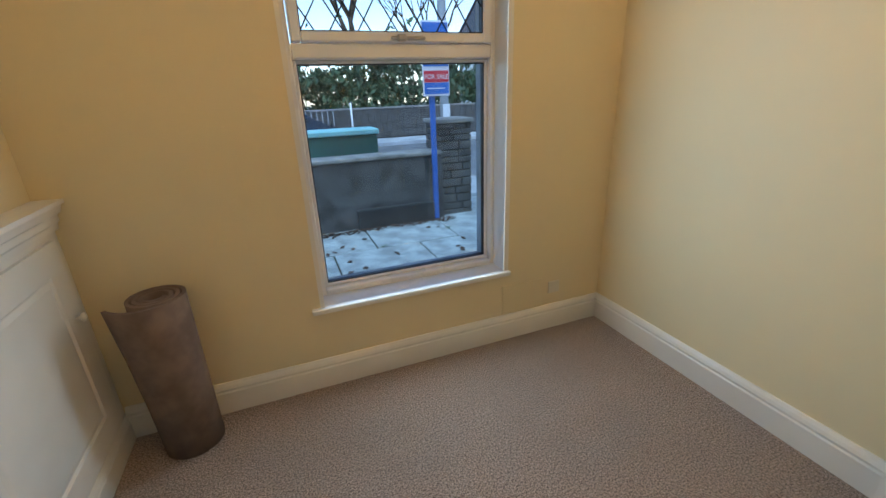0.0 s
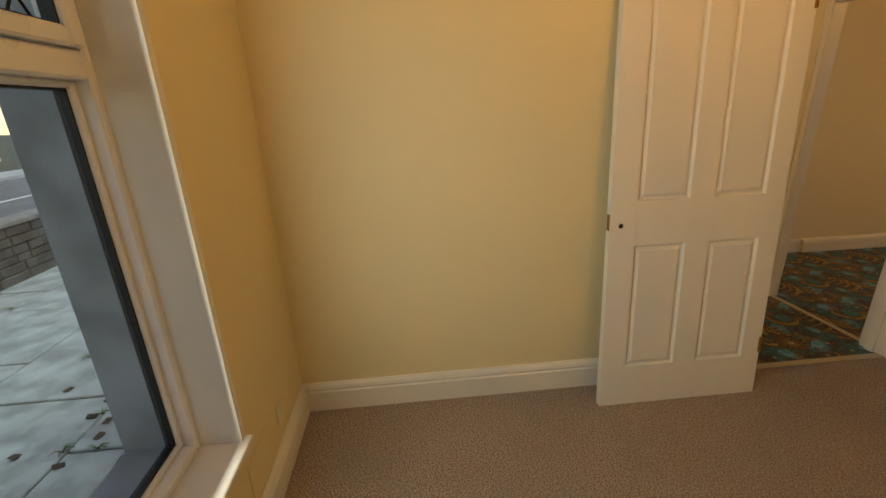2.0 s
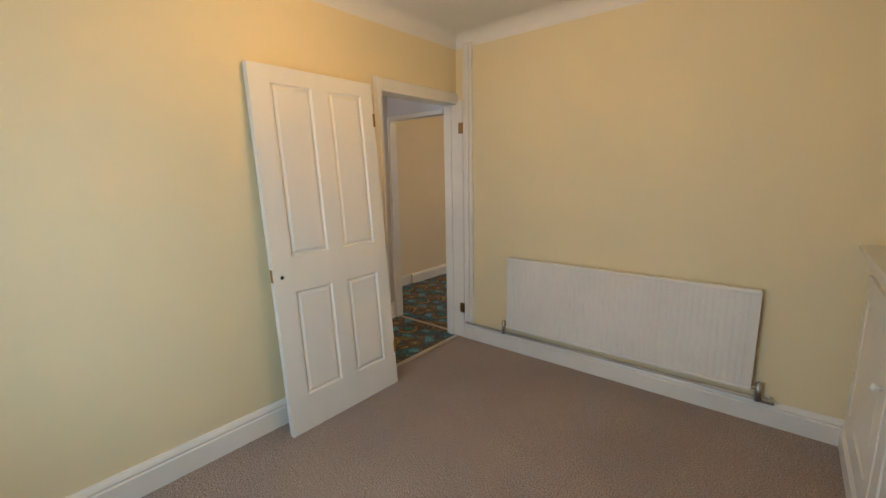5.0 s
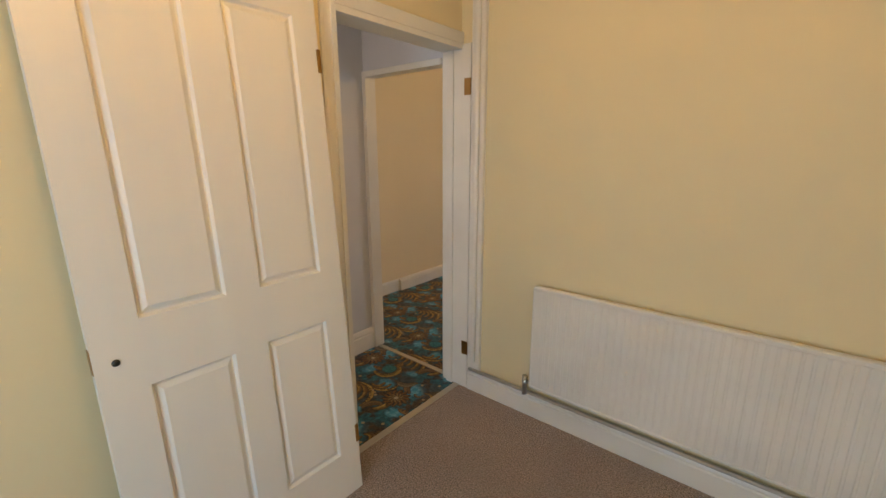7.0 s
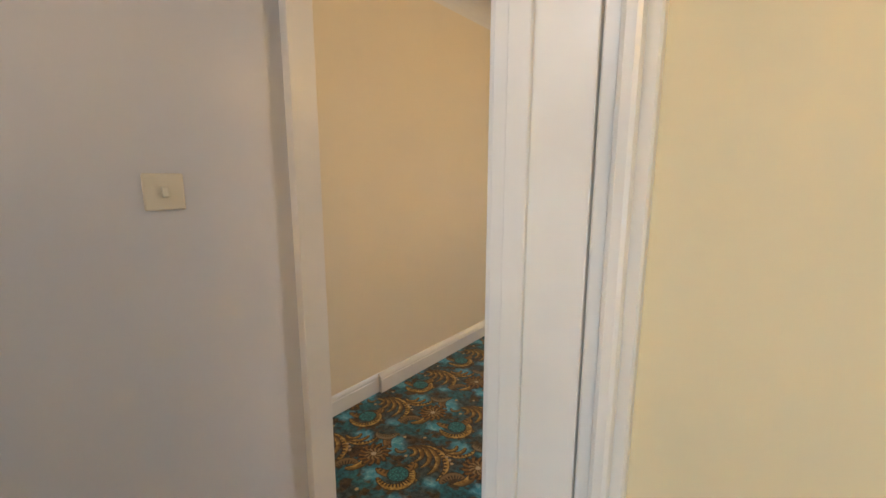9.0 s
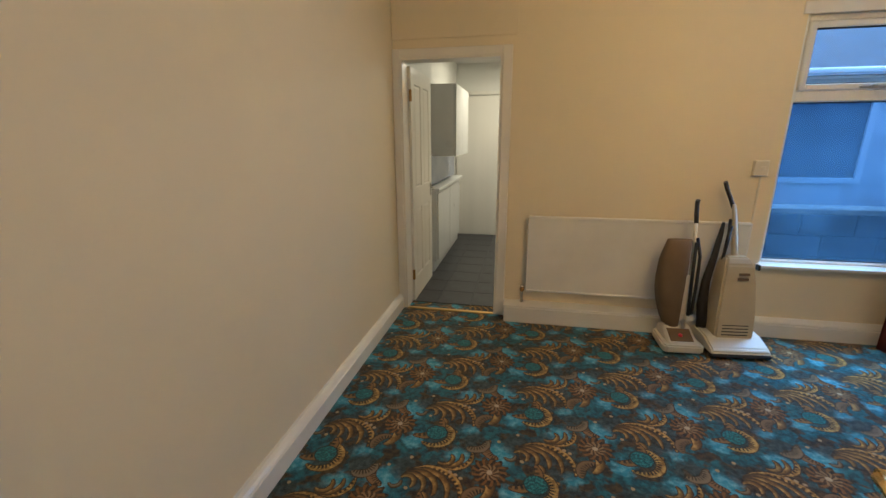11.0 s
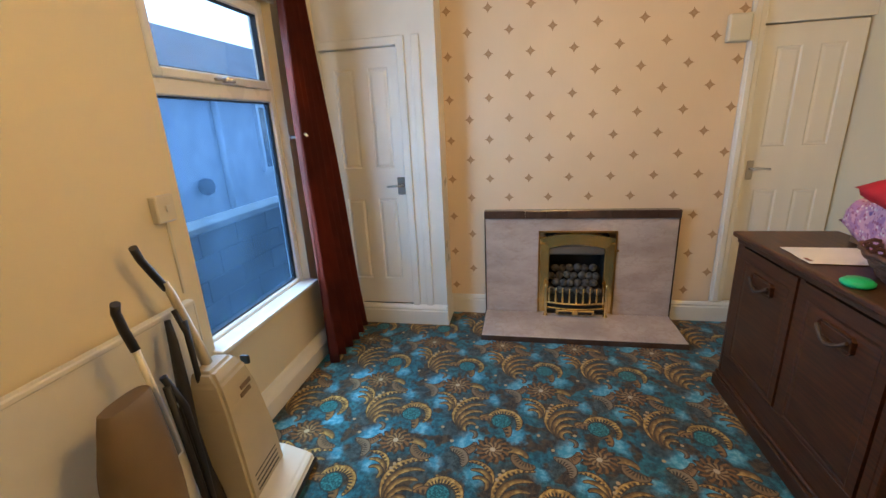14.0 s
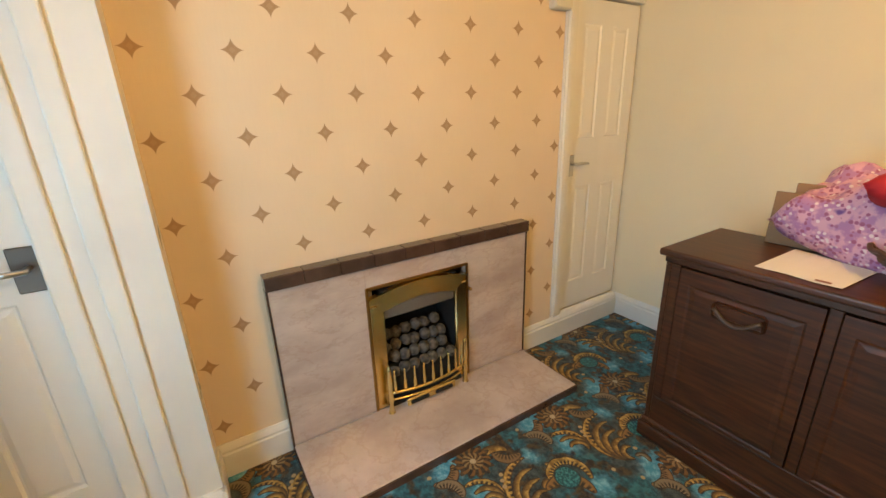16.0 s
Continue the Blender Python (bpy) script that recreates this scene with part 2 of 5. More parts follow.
def scroll_carpet():
    """Woven carpet: half-drop repeat of spiral flowers, round teal buds and gold acanthus scrolls."""
    n = Nodes("scroll_pattern_carpet")
    at = n.where()
    warp = n.node("ShaderNodeTexNoise", at, None, 26.0, 2.0)
    shift = n.node("ShaderNodeVectorMath", warp.outputs["Color"], (0.5, 0.5, 0.5), operation="SUBTRACT").outputs[0]
    at2 = n.node("ShaderNodeVectorMath", shift, (0.009, 0.009, 0.0), at, operation="MULTIPLY_ADD").outputs[0]
    sep = n.node("ShaderNodeSeparateXYZ", at2)
    u, v = n.sub(sep.outputs[1], -3.28), n.sub(0.885, sep.outputs[0])
    W, H, D = 0.478, 0.48, -0.239

    def spot(cx, cy):
        """Distance and angle from the nearest repeat of a point of the pattern."""
        a, b = n.sub(u, cx), n.sub(v, cy)
        k = n.math("ROUND", n.mul(b, 1 / H))
        b = n.sub(b, n.mul(k, H))
        a = n.math("WRAP", n.sub(a, n.mul(k, D)), W / 2, -W / 2)
        r = n.math("SQRT", n.add(n.mul(a, a), n.mul(b, b)))
        return a, b, r, n.math("ARCTAN2", b, a)

    def over(c, mask, col):
        return n.mix(mask, c, col)

    fine, mid, big = n.noise(at, 300.0, 2.0), n.noise(at, 34.0, 4.0, 0.65), n.noise(at, 7.0, 3.0)
    gold = n.mix(n.step(mid, 0.35, 0.7), (0.22, 0.11, 0.018), (0.66, 0.42, 0.11))
    brown = n.mix(n.step(mid, 0.35, 0.65), (0.014, 0.010, 0.006), (0.080, 0.046, 0.017))
    teal = n.mix(n.step(mid, 0.35, 0.7), (0.005, 0.050, 0.066), (0.020, 0.172, 0.215))
    pale = n.mix(n.step(mid, 0.4, 0.7), (0.035, 0.26, 0.38), (0.20, 0.48, 0.60))
    ragged = n.mul(n.sub(n.noise(at, 24.0, 3.0), 0.5), 0.10)
    c = n.mix(n.step(n.noise(at2, 11.0, 2.0), 0.50, 0.60), teal, brown)
    for gx, gy, gr in ((-0.115, 0.03, 0.10), (0.105, 0.10, 0.065), (-0.06, -0.155, 0.080), (0.215, -0.12, 0.055)):
        c = over(c, n.step(n.add(spot(gx, gy)[2], ragged), gr, gr * 0.35), pale)
    for gx, gy, gr in ((0.09, -0.20, 0.17), (0.04, 0.235, 0.105), (-0.20, 0.11, 0.085), (-0.17, -0.09, 0.085)):
        c = over(c, n.mul(n.step(n.add(spot(gx, gy)[2], ragged), gr, gr * 0.6), 0.62), brown)

    def arc(c, cx, cy, r0, w, mid_ang, half, col, edge, beads=0.0, grow=0.0):
        """A scroll: a piece of a ring that thins to its ends, with a dark edge and ribs across it."""
        a, b, r, th = spot(cx, cy)
        d = n.math("WRAP", n.sub(th, mid_ang), math.pi, -math.pi)
        rr = n.sub(n.sub(r, n.mul(d, grow)), r0)
        off = n.math("ABSOLUTE", rr)
        wide = n.mul(n.math("SQRT", n.math("MAXIMUM", n.sub(1.0, n.mul(n.mul(d, d), 1 / half ** 2)), 0.0)), w)
        inside = n.step(n.sub(wide, off), -0.001, 0.003)
        c = over(c, n.step(n.sub(n.add(wide, n.mul(n.step(wide, 0.0005, 0.002), 0.006)), off), 0.0, 0.004), edge)
        if beads:
            s = n.math("SINE", n.mul(d, beads))
            hue = n.mix(n.step(s, -0.3, 0.5), brown, col)
            lit = n.mix(n.step(rr, -0.2 * w, 0.5 * w), hue, col)
        else:
            lit = n.mix(n.step(rr, -w, w), col, (0.10, 0.05, 0.012))
        return over(c, inside, lit)

    # plumes: nested curls that open to the right
    px, py = 0.13, -0.245
    for r0, w, half in ((0.142, 0.015, 1.45), (0.112, 0.013, 1.50), (0.083, 0.013, 1.55), (0.056, 0.012, 1.65), (0.033, 0.011, 1.8)):
        c = arc(c, px + 0.45 * r0 - 0.03, py + 0.9 * r0 - 0.13, r0, w, -2.03 - half, half, gold, brown, 36.0 if r0 > 0.13 else 0.0)
    for r0, w, half in ((0.088, 0.012, 1.3), (0.062, 0.011, 1.4), (0.038, 0.010, 1.6)):
        c = arc(c, -0.02 - 0.7 * r0, -0.235 + 0.7 * r0, r0, w, -0.785 + half, half, gold, brown, 26.0 if r0 > 0.08 else 0.0)
    c = arc(c, px + 0.055, py - 0.035, 0.030, 0.013, 1.4, 1.3, (0.60, 0.32, 0.07), brown)
    c = arc(c, px + 0.075, py + 0.035, 0.060, 0.016, -0.6, 1.3, gold, brown, 0.0, -0.01)
    # ribbed arch above the bud
    c = arc(c, 0.035, 0.198, 0.080, 0.019, 1.2, 1.9, gold, brown, 30.0, -0.006)
    c = arc(c, -0.03, 0.115, 0.098, 0.022, 0.9, 1.2, (0.26, 0.13, 0.035), brown, 24.0)
    # leaf sweep beside the flower
    c = arc(c, 0.10, -0.075, 0.088, 0.020, 1.9, 1.3, gold, brown, 0.0, 0.012)
    c = arc(c, 0.165, -0.02, 0.064, 0.022, -2.2, 1.1, (0.20, 0.12, 0.05), brown, 26.0)
    c = arc(c, -0.15, 0.03, 0.062, 0.020, -1.2, 1.3, (0.24, 0.13, 0.05), brown, 30.0)
    c = arc(c, -0.115, 0.085, 0.026, 0.008, 0.4, 1.6, (0.26, 0.20, 0.12), brown)
    c = arc(c, -0.185, -0.085, 0.060, 0.021, 0.6, 1.2, (0.22, 0.16, 0.09), brown, 26.0)
    # round bud
    a, b, r, th = spot(0.03, 0.20)
    c = over(c, n.step(r, 0.058, 0.050), (0.012, 0.030, 0.030))
    bud = n.mix(n.step(n.noise(at, 95.0, 2.0), 0.45, 0.62), (0.004, 0.085, 0.10), (0.03, 0.24, 0.25))
    c = over(c, n.step(r, 0.050, 0.046), bud)
    # spiral flower
    a, b, r, th = spot(0.0, 0.0)
    rim = n.add(0.084, n.mul(n.math("SINE", n.mul(th, 13.0)), 0.010))
    c = over(c, n.step(n.sub(rim, r), -0.002, 0.004), brown)
    ray = n.math("SINE", n.add(n.mul(th, 13.0), n.mul(r, 75.0)))
    c = over(c, n.mul(n.step(n.sub(0.080, r), 0.0, 0.006), n.step(ray, -0.1, 0.5)), (0.20, 0.09, 0.018))
    ray2 = n.math("SINE", n.add(n.mul(th, 10.0), n.mul(r, -130.0)))
    c = over(c, n.mul(n.step(n.sub(0.048, r), 0.0, 0.005), n.step(ray2, -0.2, 0.4)), (0.28, 0.18, 0.07))
    c = over(c, n.mul(n.step(n.sub(0.048, r), 0.0, 0.005), n.step(n.mul(ray2, -1.0), 0.3, 0.7)), (0.07, 0.035, 0.012))
    c = over(c, n.step(r, 0.015, 0.011), (0.50, 0.40, 0.24))
    # small light beads
    for bx, by in ((0.055, -0.12), (0.04, -0.145), (0.03, -0.172), (0.215, 0.12), (-0.09, 0.14), (-0.20, 0.03)):
        c = over(c, n.step(spot(bx, by)[2], 0.011, 0.007), (0.42, 0.30, 0.15))
    c = n.mix(n.mul(n.step(fine, 0.45, 0.75), 0.22), c, (0.02, 0.018, 0.012))
    n.bump(n.add(n.mul(fine, 1.0), n.mul(mid, 0.6)), 0.5, 0.004)
    n.b.inputs["Sheen Weight"].default_value = 0.15
    return n.done(c, 0.95)


SCROLLS = scroll_carpet()


def star_wallpaper():
    """Pink-cream paper with staggered four-pointed brown stars and a faint weave."""
    n = Nodes("star_wallpaper")
    at = n.where()
    sep = n.node("ShaderNodeSeparateXYZ", at)
    y, z = n.sub(sep.outputs[1], -2.730), n.sub(sep.outputs[2], 1.780)

    def star(y, z):
        a = n.math("ABSOLUTE", n.math("WRAP", y, 0.14, -0.14))
        b = n.math("ABSOLUTE", n.math("WRAP", z, 0.1405, -0.1405))
        s = n.add(n.math("POWER", a, 0.62), n.math("POWER", b, 0.62))
        return n.step(s, 0.141, 0.122), n.step(n.add(a, b), 0.012, 0.009)

    s1, d1 = star(y, z)
    s2, d2 = star(n.sub(y, 0.14), n.sub(z, 0.1405))
    grain = n.noise(n.node("ShaderNodeMapping", at, None, None, (200, 200, 20)).outputs[0], 1.0, 2.0)
    big = n.noise(at, 1.3)
    c = n.mix(n.step(big, 0.3, 0.7), (0.76, 0.60, 0.42), (0.82, 0.66, 0.48))
    c = n.mix(n.mul(grain, 0.18), c, (0.66, 0.47, 0.30))
    c = n.mix(n.mul(n.math("MAXIMUM", s1, s2), 0.9), c, n.mix(grain, (0.33, 0.17, 0.075), (0.44, 0.25, 0.12)))
    c = n.mix(n.mul(n.math("MAXIMUM", d1, d2), 0.5), c, (0.50, 0.34, 0.20))
    n.bump(n.add(grain, n.mul(big, 2.0)), 0.12, 0.001)
    return n.done(c, 0.6)


STAR_PAPER = star_wallpaper()


def marble_tile():
    n = Nodes("pink_grey_marble")
    at = n.where()
    at3 = n.node("ShaderNodeMapping", at, None, (0.35, 0.2, 0.15), (1, 1, 2.2)).outputs[0]
    soft = n.noise(at3, 3.0, 6.0, 0.6)
    vein = n.math("ABSOLUTE", n.sub(n.noise(at3, 4.5, 8.0, 0.6), 0.5))
    c = n.mix(n.step(soft, 0.3, 0.7), (0.46, 0.37, 0.33), (0.62, 0.53, 0.48))
    c = n.mix(n.mul(n.step(vein, 0.030, 0.0), 0.20), c, (0.33, 0.20, 0.14))
    n.b.inputs["Coat Weight"].default_value = 0.5
    n.b.inputs["Coat Roughness"].default_value = 0.06
    n.bump(n.noise(at, 18.0), 0.03, 0.002)
    return n.done(c, 0.16)


MARBLE = marble_tile()


def dark_wood():
    n = Nodes("dark_polished_oak")
    at = n.local()
    g = n.node("ShaderNodeMapping", at, None, None, (2.5, 40, 40)).outputs[0]
    grain, big = n.noise(g, 1.6, 6.0, 0.65), n.noise(at, 3.0)
    c = n.mix(n.step(grain, 0.3, 0.7), (0.026, 0.0070, 0.0018), (0.090, 0.026, 0.0065))
    c = n.mix(n.mul(n.step(big, 0.45, 0.7), 0.4), c, (0.038, 0.015, 0.006))
    n.bump(grain, 0.15, 0.001)
    n.b.inputs["Coat Weight"].default_value = 0.08
    n.b.inputs["Coat Roughness"].default_value = 0.35
    return n.done(c, 0.42)


OAK = dark_wood()


def floral_cloth():
    n = Nodes("pink_floral_cloth")
    at = n.local()
    vor = n.node("ShaderNodeTexVoronoi", at, None, 70.0)
    k = n.node("ShaderNodeSeparateColor", vor.outputs["Color"]).outputs[0]
    c = n.mix(n.step(n.noise(at, 24.0), 0.42, 0.55), (0.42, 0.20, 0.38), (0.66, 0.36, 0.46))
    c = n.mix(n.mul(n.step(k, 0.62, 0.68), n.step(vor.outputs["Distance"], 0.55, 0.40)), c, (0.34, 0.10, 0.20))
    c = n.mix(n.mul(n.step(k, 0.25, 0.18), n.step(vor.outputs["Distance"], 0.5, 0.35)), c, (0.74, 0.62, 0.64))
    c = n.mix(n.step(n.noise(at, 7.0), 0.60, 0.64), c, (0.16, 0.07, 0.26))
    n.bump(n.noise(at, 200.0), 0.2, 0.001)
    return n.done(c, 0.7)


FLORAL = floral_cloth()


# ---------------------------------------------------------------- mesh helpers
def add_box(bm, x0, x1, y0, y1, z0, z1, bevel=0.0, m=None, seg=1):
    b = bmesh.new()
    bmesh.ops.create_cube(b, size=1, matrix=Matrix.Translation(((x0 + x1) / 2, (y0 + y1) / 2, (z0 + z1) / 2)) @ Matrix.Diagonal((x1 - x0, y1 - y0, z1 - z0, 1)))
    if bevel:
        bmesh.ops.bevel(b, geom=b.edges[:], offset=bevel, segments=seg, affect="EDGES", profile=0.5)
    if m:
        b.transform(m)
    merge(bm, b)


def merge(bm, b):
    made = [bm.verts.new(v.co) for v in b.verts]
    b.verts.index_update()
    for f in b.faces:
        g = bm.faces.new([made[v.index] for v in f.verts])
        g.smooth = f.smooth
    b.free()


def box(x0, x1, y0, y1, z0, z1, bevel=0.0, m=None, seg=1):
    bm = bmesh.new()
    add_box(bm, x0, x1, y0, y1, z0, z1, bevel, m, seg)
    return bm


def boxes(*rows, bevel=0.0):
    bm = bmesh.new()
    for r in rows:
        add_box(bm, *r, bevel)
    return bm


def add_lathe(bm, profile, m=None, n=20):
    """A turned shape from (radius, height) pairs round the z axis."""
    b = bmesh.new()
    rings = []
    for r, z in profile:
        if r < 1e-5:
            rings.append([b.verts.new((0, 0, z))])
        else:
            rings.append([b.verts.new((r * math.cos(2 * math.pi * k / n), r * math.sin(2 * math.pi * k / n), z)) for k in range(n)])
    for lo, hi in zip(rings, rings[1:]):
        for k in range(n):
            if len(lo) == 1 and len(hi) == 1:
                continue
            if len(lo) == 1:
                f = b.faces.new((lo[0], hi[(k + 1) % n], hi[k]))
            elif len(hi) == 1:
                f = b.faces.new((lo[k], lo[(k + 1) % n], hi[0]))
            else:
                f = b.faces.new((lo[k], lo[(k + 1) % n], hi[(k + 1) % n], hi[k]))
            f.smooth = True
    bmesh.ops.recalc_face_normals(b, faces=b.faces[:])
    if m:
        b.transform(m)
    merge(bm, b)


def lathe(profile, m=None, n=20):
    bm = bmesh.new()
    add_lathe(bm, profile, m, n)
    return bm


def add_tube(bm, pts, r, n=10, flat=1.0, r2=None):
    """A round bar through points, tapering to r2."""
    b = bmesh.new()
    pts = [Vector(p) for p in pts]
    rings = []
    side = None
    for i, p in enumerate(pts):
        d = (pts[min(i + 1, len(pts) - 1)] - pts[max(i - 1, 0)]).normalized()
        if side is None:
            side = d.orthogonal().normalized()
        side = (side - d * side.dot(d)).normalized()
        other = d.cross(side)
        q = r if r2 is None else r + (r2 - r) * i / (len(pts) - 1)
        rings.append([b.verts.new(p + side * q * math.cos(2 * math.pi * k / n) + other * q * flat * math.sin(2 * math.pi * k / n)) for k in range(n)])
    for lo, hi in zip(rings, rings[1:]):
        for k in range(n):
            b.faces.new((lo[k], lo[(k + 1) % n], hi[(k + 1) % n], hi[k])).smooth = True
    b.faces.new(rings[0][::-1])
    b.faces.new(rings[-1])
    bmesh.ops.recalc_face_normals(b, faces=b.faces[:])
    merge(bm, b)


def tube(pts, r, n=10, flat=1.0, r2=None):
    bm = bmesh.new()
    add_tube(bm, pts, r, n, flat, r2)
    return bm


def add_prism(bm, outline, m, length):
    """A flat outline (x, y) pushed along z, then set by m."""
    b = bmesh.new()
    lo = [b.verts.new((x, y, 0)) for x, y in outline]
    hi = [b.verts.new((x, y, length)) for x, y in outline]
    k = len(lo)
    b.faces.new(lo[::-1])
    b.faces.new(hi)
    for i in range(k):
        b.faces.new((lo[i], lo[(i + 1) % k], hi[(i + 1) % k], hi[i]))
    bmesh.ops.recalc_face_normals(b, faces=b.faces[:])
    b.transform(m)
    merge(bm, b)


def part(name, bm, material, parent=None, label="", m=None):
    me = bpy.data.meshes.new(name)
    bm.to_mesh(me)
    bm.free()
    me.materials.append(material)
    ob = new(name, me)
    if parent:
        ob.parent = parent
    if m:
        ob.matrix_basis = m
    if label:
        ob["label"] = label
    return ob


def structure(name, bm, material, label=""):
    return tagged(part(name, bm, material, None, label), kind="structure")


def thing(name, label, category, m=None, group=""):
    ob = new(name)
    ob.empty_display_size = 0.05
    if m:
        ob.matrix_basis = m
    return tagged(ob, label, category, group)


SKIRT = ((0, 0), (1, 0), (1, 0.70), (0.80, 0.74), (0.80, 0.78), (0.95, 0.82), (0.70, 0.92), (0.35, 1.0), (0, 1.0))


def skirting(bm, p0, p1, h, th=0.024, shape=SKIRT):
    """A moulded board from p0 to p1 on the floor; its face looks to the left of that way."""
    p0, p1 = Vector((*p0, 0)), Vector((*p1, 0))
    d = (p1 - p0).normalized()
    out = Vector((-d.y, d.x, 0))
    m = Matrix(((out.x, 0, d.x, p0.x), (out.y, 0, d.y, p0.y), (0, 1, 0, 0), (0, 0, 0, 1)))
    add_prism(bm, [(x * th - 0.004 * (x == 0), y * h) for x, y in shape], m, (p1 - p0).length)


def panelled_leaf(w, h, th, panels, deep=0.009):
    """A moulded door leaf: x 0..w, z 0..h, its face at y = 0 looks to -y."""
    bm = bmesh.new()
    xs = sorted({0, w, *(v for p in panels for v in p[:2])})
    zs = sorted({0, h, *(v for p in panels for v in p[2:])})
    grid = {(i, k): bm.verts.new((x, 0, z)) for i, x in enumerate(xs) for k, z in enumerate(zs)}
    wells = []
    for i in range(len(xs) - 1):
        for k in range(len(zs) - 1):
            f = bm.faces.new((grid[i, k], grid[i + 1, k], grid[i + 1, k + 1], grid[i, k + 1]))
            cx, cz = (xs[i] + xs[i + 1]) / 2, (zs[k] + zs[k + 1]) / 2
            if any(a < cx < b and c < cz < d for a, b, c, d in panels):
                wells.append(f)
    for thick, depth in ((0.004, -0.001), (0.010, -deep), (0.008, 0.0), (0.022, deep * 0.75)):
        r = bmesh.ops.inset_individual(bm, faces=wells, thickness=thick, depth=depth)
    rim = bmesh.ops.extrude_edge_only(bm, edges=[e for e in bm.edges if e.is_boundary])
    vs = [g for g in rim["geom"] if isinstance(g, bmesh.types.BMVert)]
    bmesh.ops.translate(bm, vec=(0, th, 0), verts=vs)
    bmesh.ops.contextual_create(bm, geom=[e for e in bm.edges if e.is_boundary])
    bmesh.ops.recalc_face_normals(bm, faces=bm.faces[:])
    return bm


def lever_handle(parent, m, material, flip=1, plate=(0.040, 0.125)):
    """Backplate and lever, on a face that looks to -y."""
    a, b = plate
    p = part("backplate", box(-a / 2, a / 2, -0.008, 0, -b / 2, b / 2, 0.003), material, parent, m=m)
    bm = tube([(0, -0.005, 0.012), (0, -0.045, 0.012)], 0.009, 10)
    add_tube(bm, [(0, -0.045, 0.012), (flip * 0.03, -0.048, 0.013), (flip * 0.07, -0.047, 0.012), (flip * 0.105, -0.043, 0.008)], 0.0085, 10, 0.7)
    part("lever", bm, material, p)
    return p


def cove(bm, p0, p1, z, r):
    """A hollow coving below the ceiling height z; its face looks to the left of the way."""
    p0, p1 = Vector((*p0, 0)), Vector((*p1, 0))
    d = (p1 - p0).normalized()
    out = Vector((-d.y, d.x, 0))
    m = Matrix(((out.x, 0, d.x, p0.x), (out.y, 0, d.y, p0.y), (0, 1, 0, z), (0, 0, 0, 1)))
    prof = [(-0.004, 0.004), (-0.004, -r)] + [(r - r * math.cos(a), -r + r * math.sin(a)) for a in [k * math.pi / 16 for k in range(9)]][0:] + [(r, 0.004)]
    add_prism(bm, prof, m, (p1 - p0).length)


# ---------------------------------------------------------------- front room and hall: shell
H1, H2 = 2.47, 2.66
structure("floor_front_room", box(0.0, 2.63, -0.90, 2.6, -0.12, 0.0), TWIST, "brown twist pile fitted carpet")
structure("wall_north", boxes((-0.1, 0.985, 2.375, 2.70, -0.1, H1), (1.985, 3.6, 2.375, 2.70, -0.1, H1),
                              (0.985, 1.985, 2.375, 2.70, -0.1, 0.405), (0.985, 1.985, 2.375, 2.70, 2.06, H1)), CREAM)
structure("wall_west", box(-0.1, 0.10, -0.79, 2.375, -0.1, H1), CREAM)
structure("wall_between_room_and_hall", boxes((2.622, 2.722, 0.03, 2.375, -0.1, H1), (2.622, 2.722, -0.79, 0.03, 1.985, H1)), CREAM)
structure("wall_south", box(-0.35, 2.722, -0.90, -0.79, -0.1, H2), CREAM)
structure("ceiling_front_room", box(-0.1, 2.722, -0.9, 2.6, H1, H1 + 0.1), CEIL)
bm2 = bmesh.new()
for a, b in (((0.10, -0.79), (2.622, -0.79)), ((2.622, -0.79), (2.622, 2.375)), ((2.622, 2.375), (0.10, 2.375)), ((0.10, 2.375), (0.10, -0.79))):
    cove(bm2, a, b, H1, 0.095)
structure("coving_front_room", bm2, CEIL)
bm = bmesh.new()
skirting(bm, (2.622, 2.375), (0.145, 2.375), 0.150)
skirting(bm, (2.622, 0.10), (2.622, 2.375), 0.150)
skirting(bm, (0.145, -0.79), (2.54, -0.79), 0.140)
structure("baseboard_front_room", bm, GLOSS, "white gloss moulded skirting board")

# hall
structure("floor_hall", box(2.63, 3.60, -0.79, 2.6, -0.12, 0.0), SCROLLS, "teal and gold scroll carpet")
structure("wall_hall_east", box(3.43, 3.55, -0.79, 2.375, -0.1, H2), HALL_PAINT)
structure("wall_hall_lining", box(2.722, 2.730, 0.10, 2.375, -0.1, 2.5), HALL_PAINT)
structure("wall_hall_south", boxes((3.43, 4.22, -0.855, -0.79, -0.1, H2), (2.722, 3.43, -0.855, -0.79, 1.94, H2)), HALL_PAINT)
structure("ceiling_hall", box(2.70, 3.60, -0.80, 2.6, 2.5, 2.58), CEIL)
bm = bmesh.new()
skirting(bm, (3.43, -0.79), (3.43, 2.375), 0.16, 0.022)
structure("baseboard_hall", bm, GLOSS)

# doorway from the front room to the hall
bm = boxes((2.545, 2.735, -0.788, -0.768, 0, 1.985), (2.600, 2.735, 0.030, 0.055, 0, 1.985), (2.600, 2.735, -0.768, 0.030, 1.960, 1.985), bevel=0.002)
add_box(bm, 2.655, 2.700, -0.768, -0.756, 0, 1.96, 0.002)
add_box(bm, 2.655, 2.700, 0.018, 0.030, 0, 1.96, 0.002)
frame_1 = structure("door_frame_1", bm, GLOSS, "white gloss timber door lining with old hinge recesses")
bm = bmesh.new()
ARCH = ((0, 0), (0.062, 0), (0.062, 0.010), (0.050, 0.014), (0.046, 0.010), (0.030, 0.013), (0.014, 0.018), (0, 0.016))
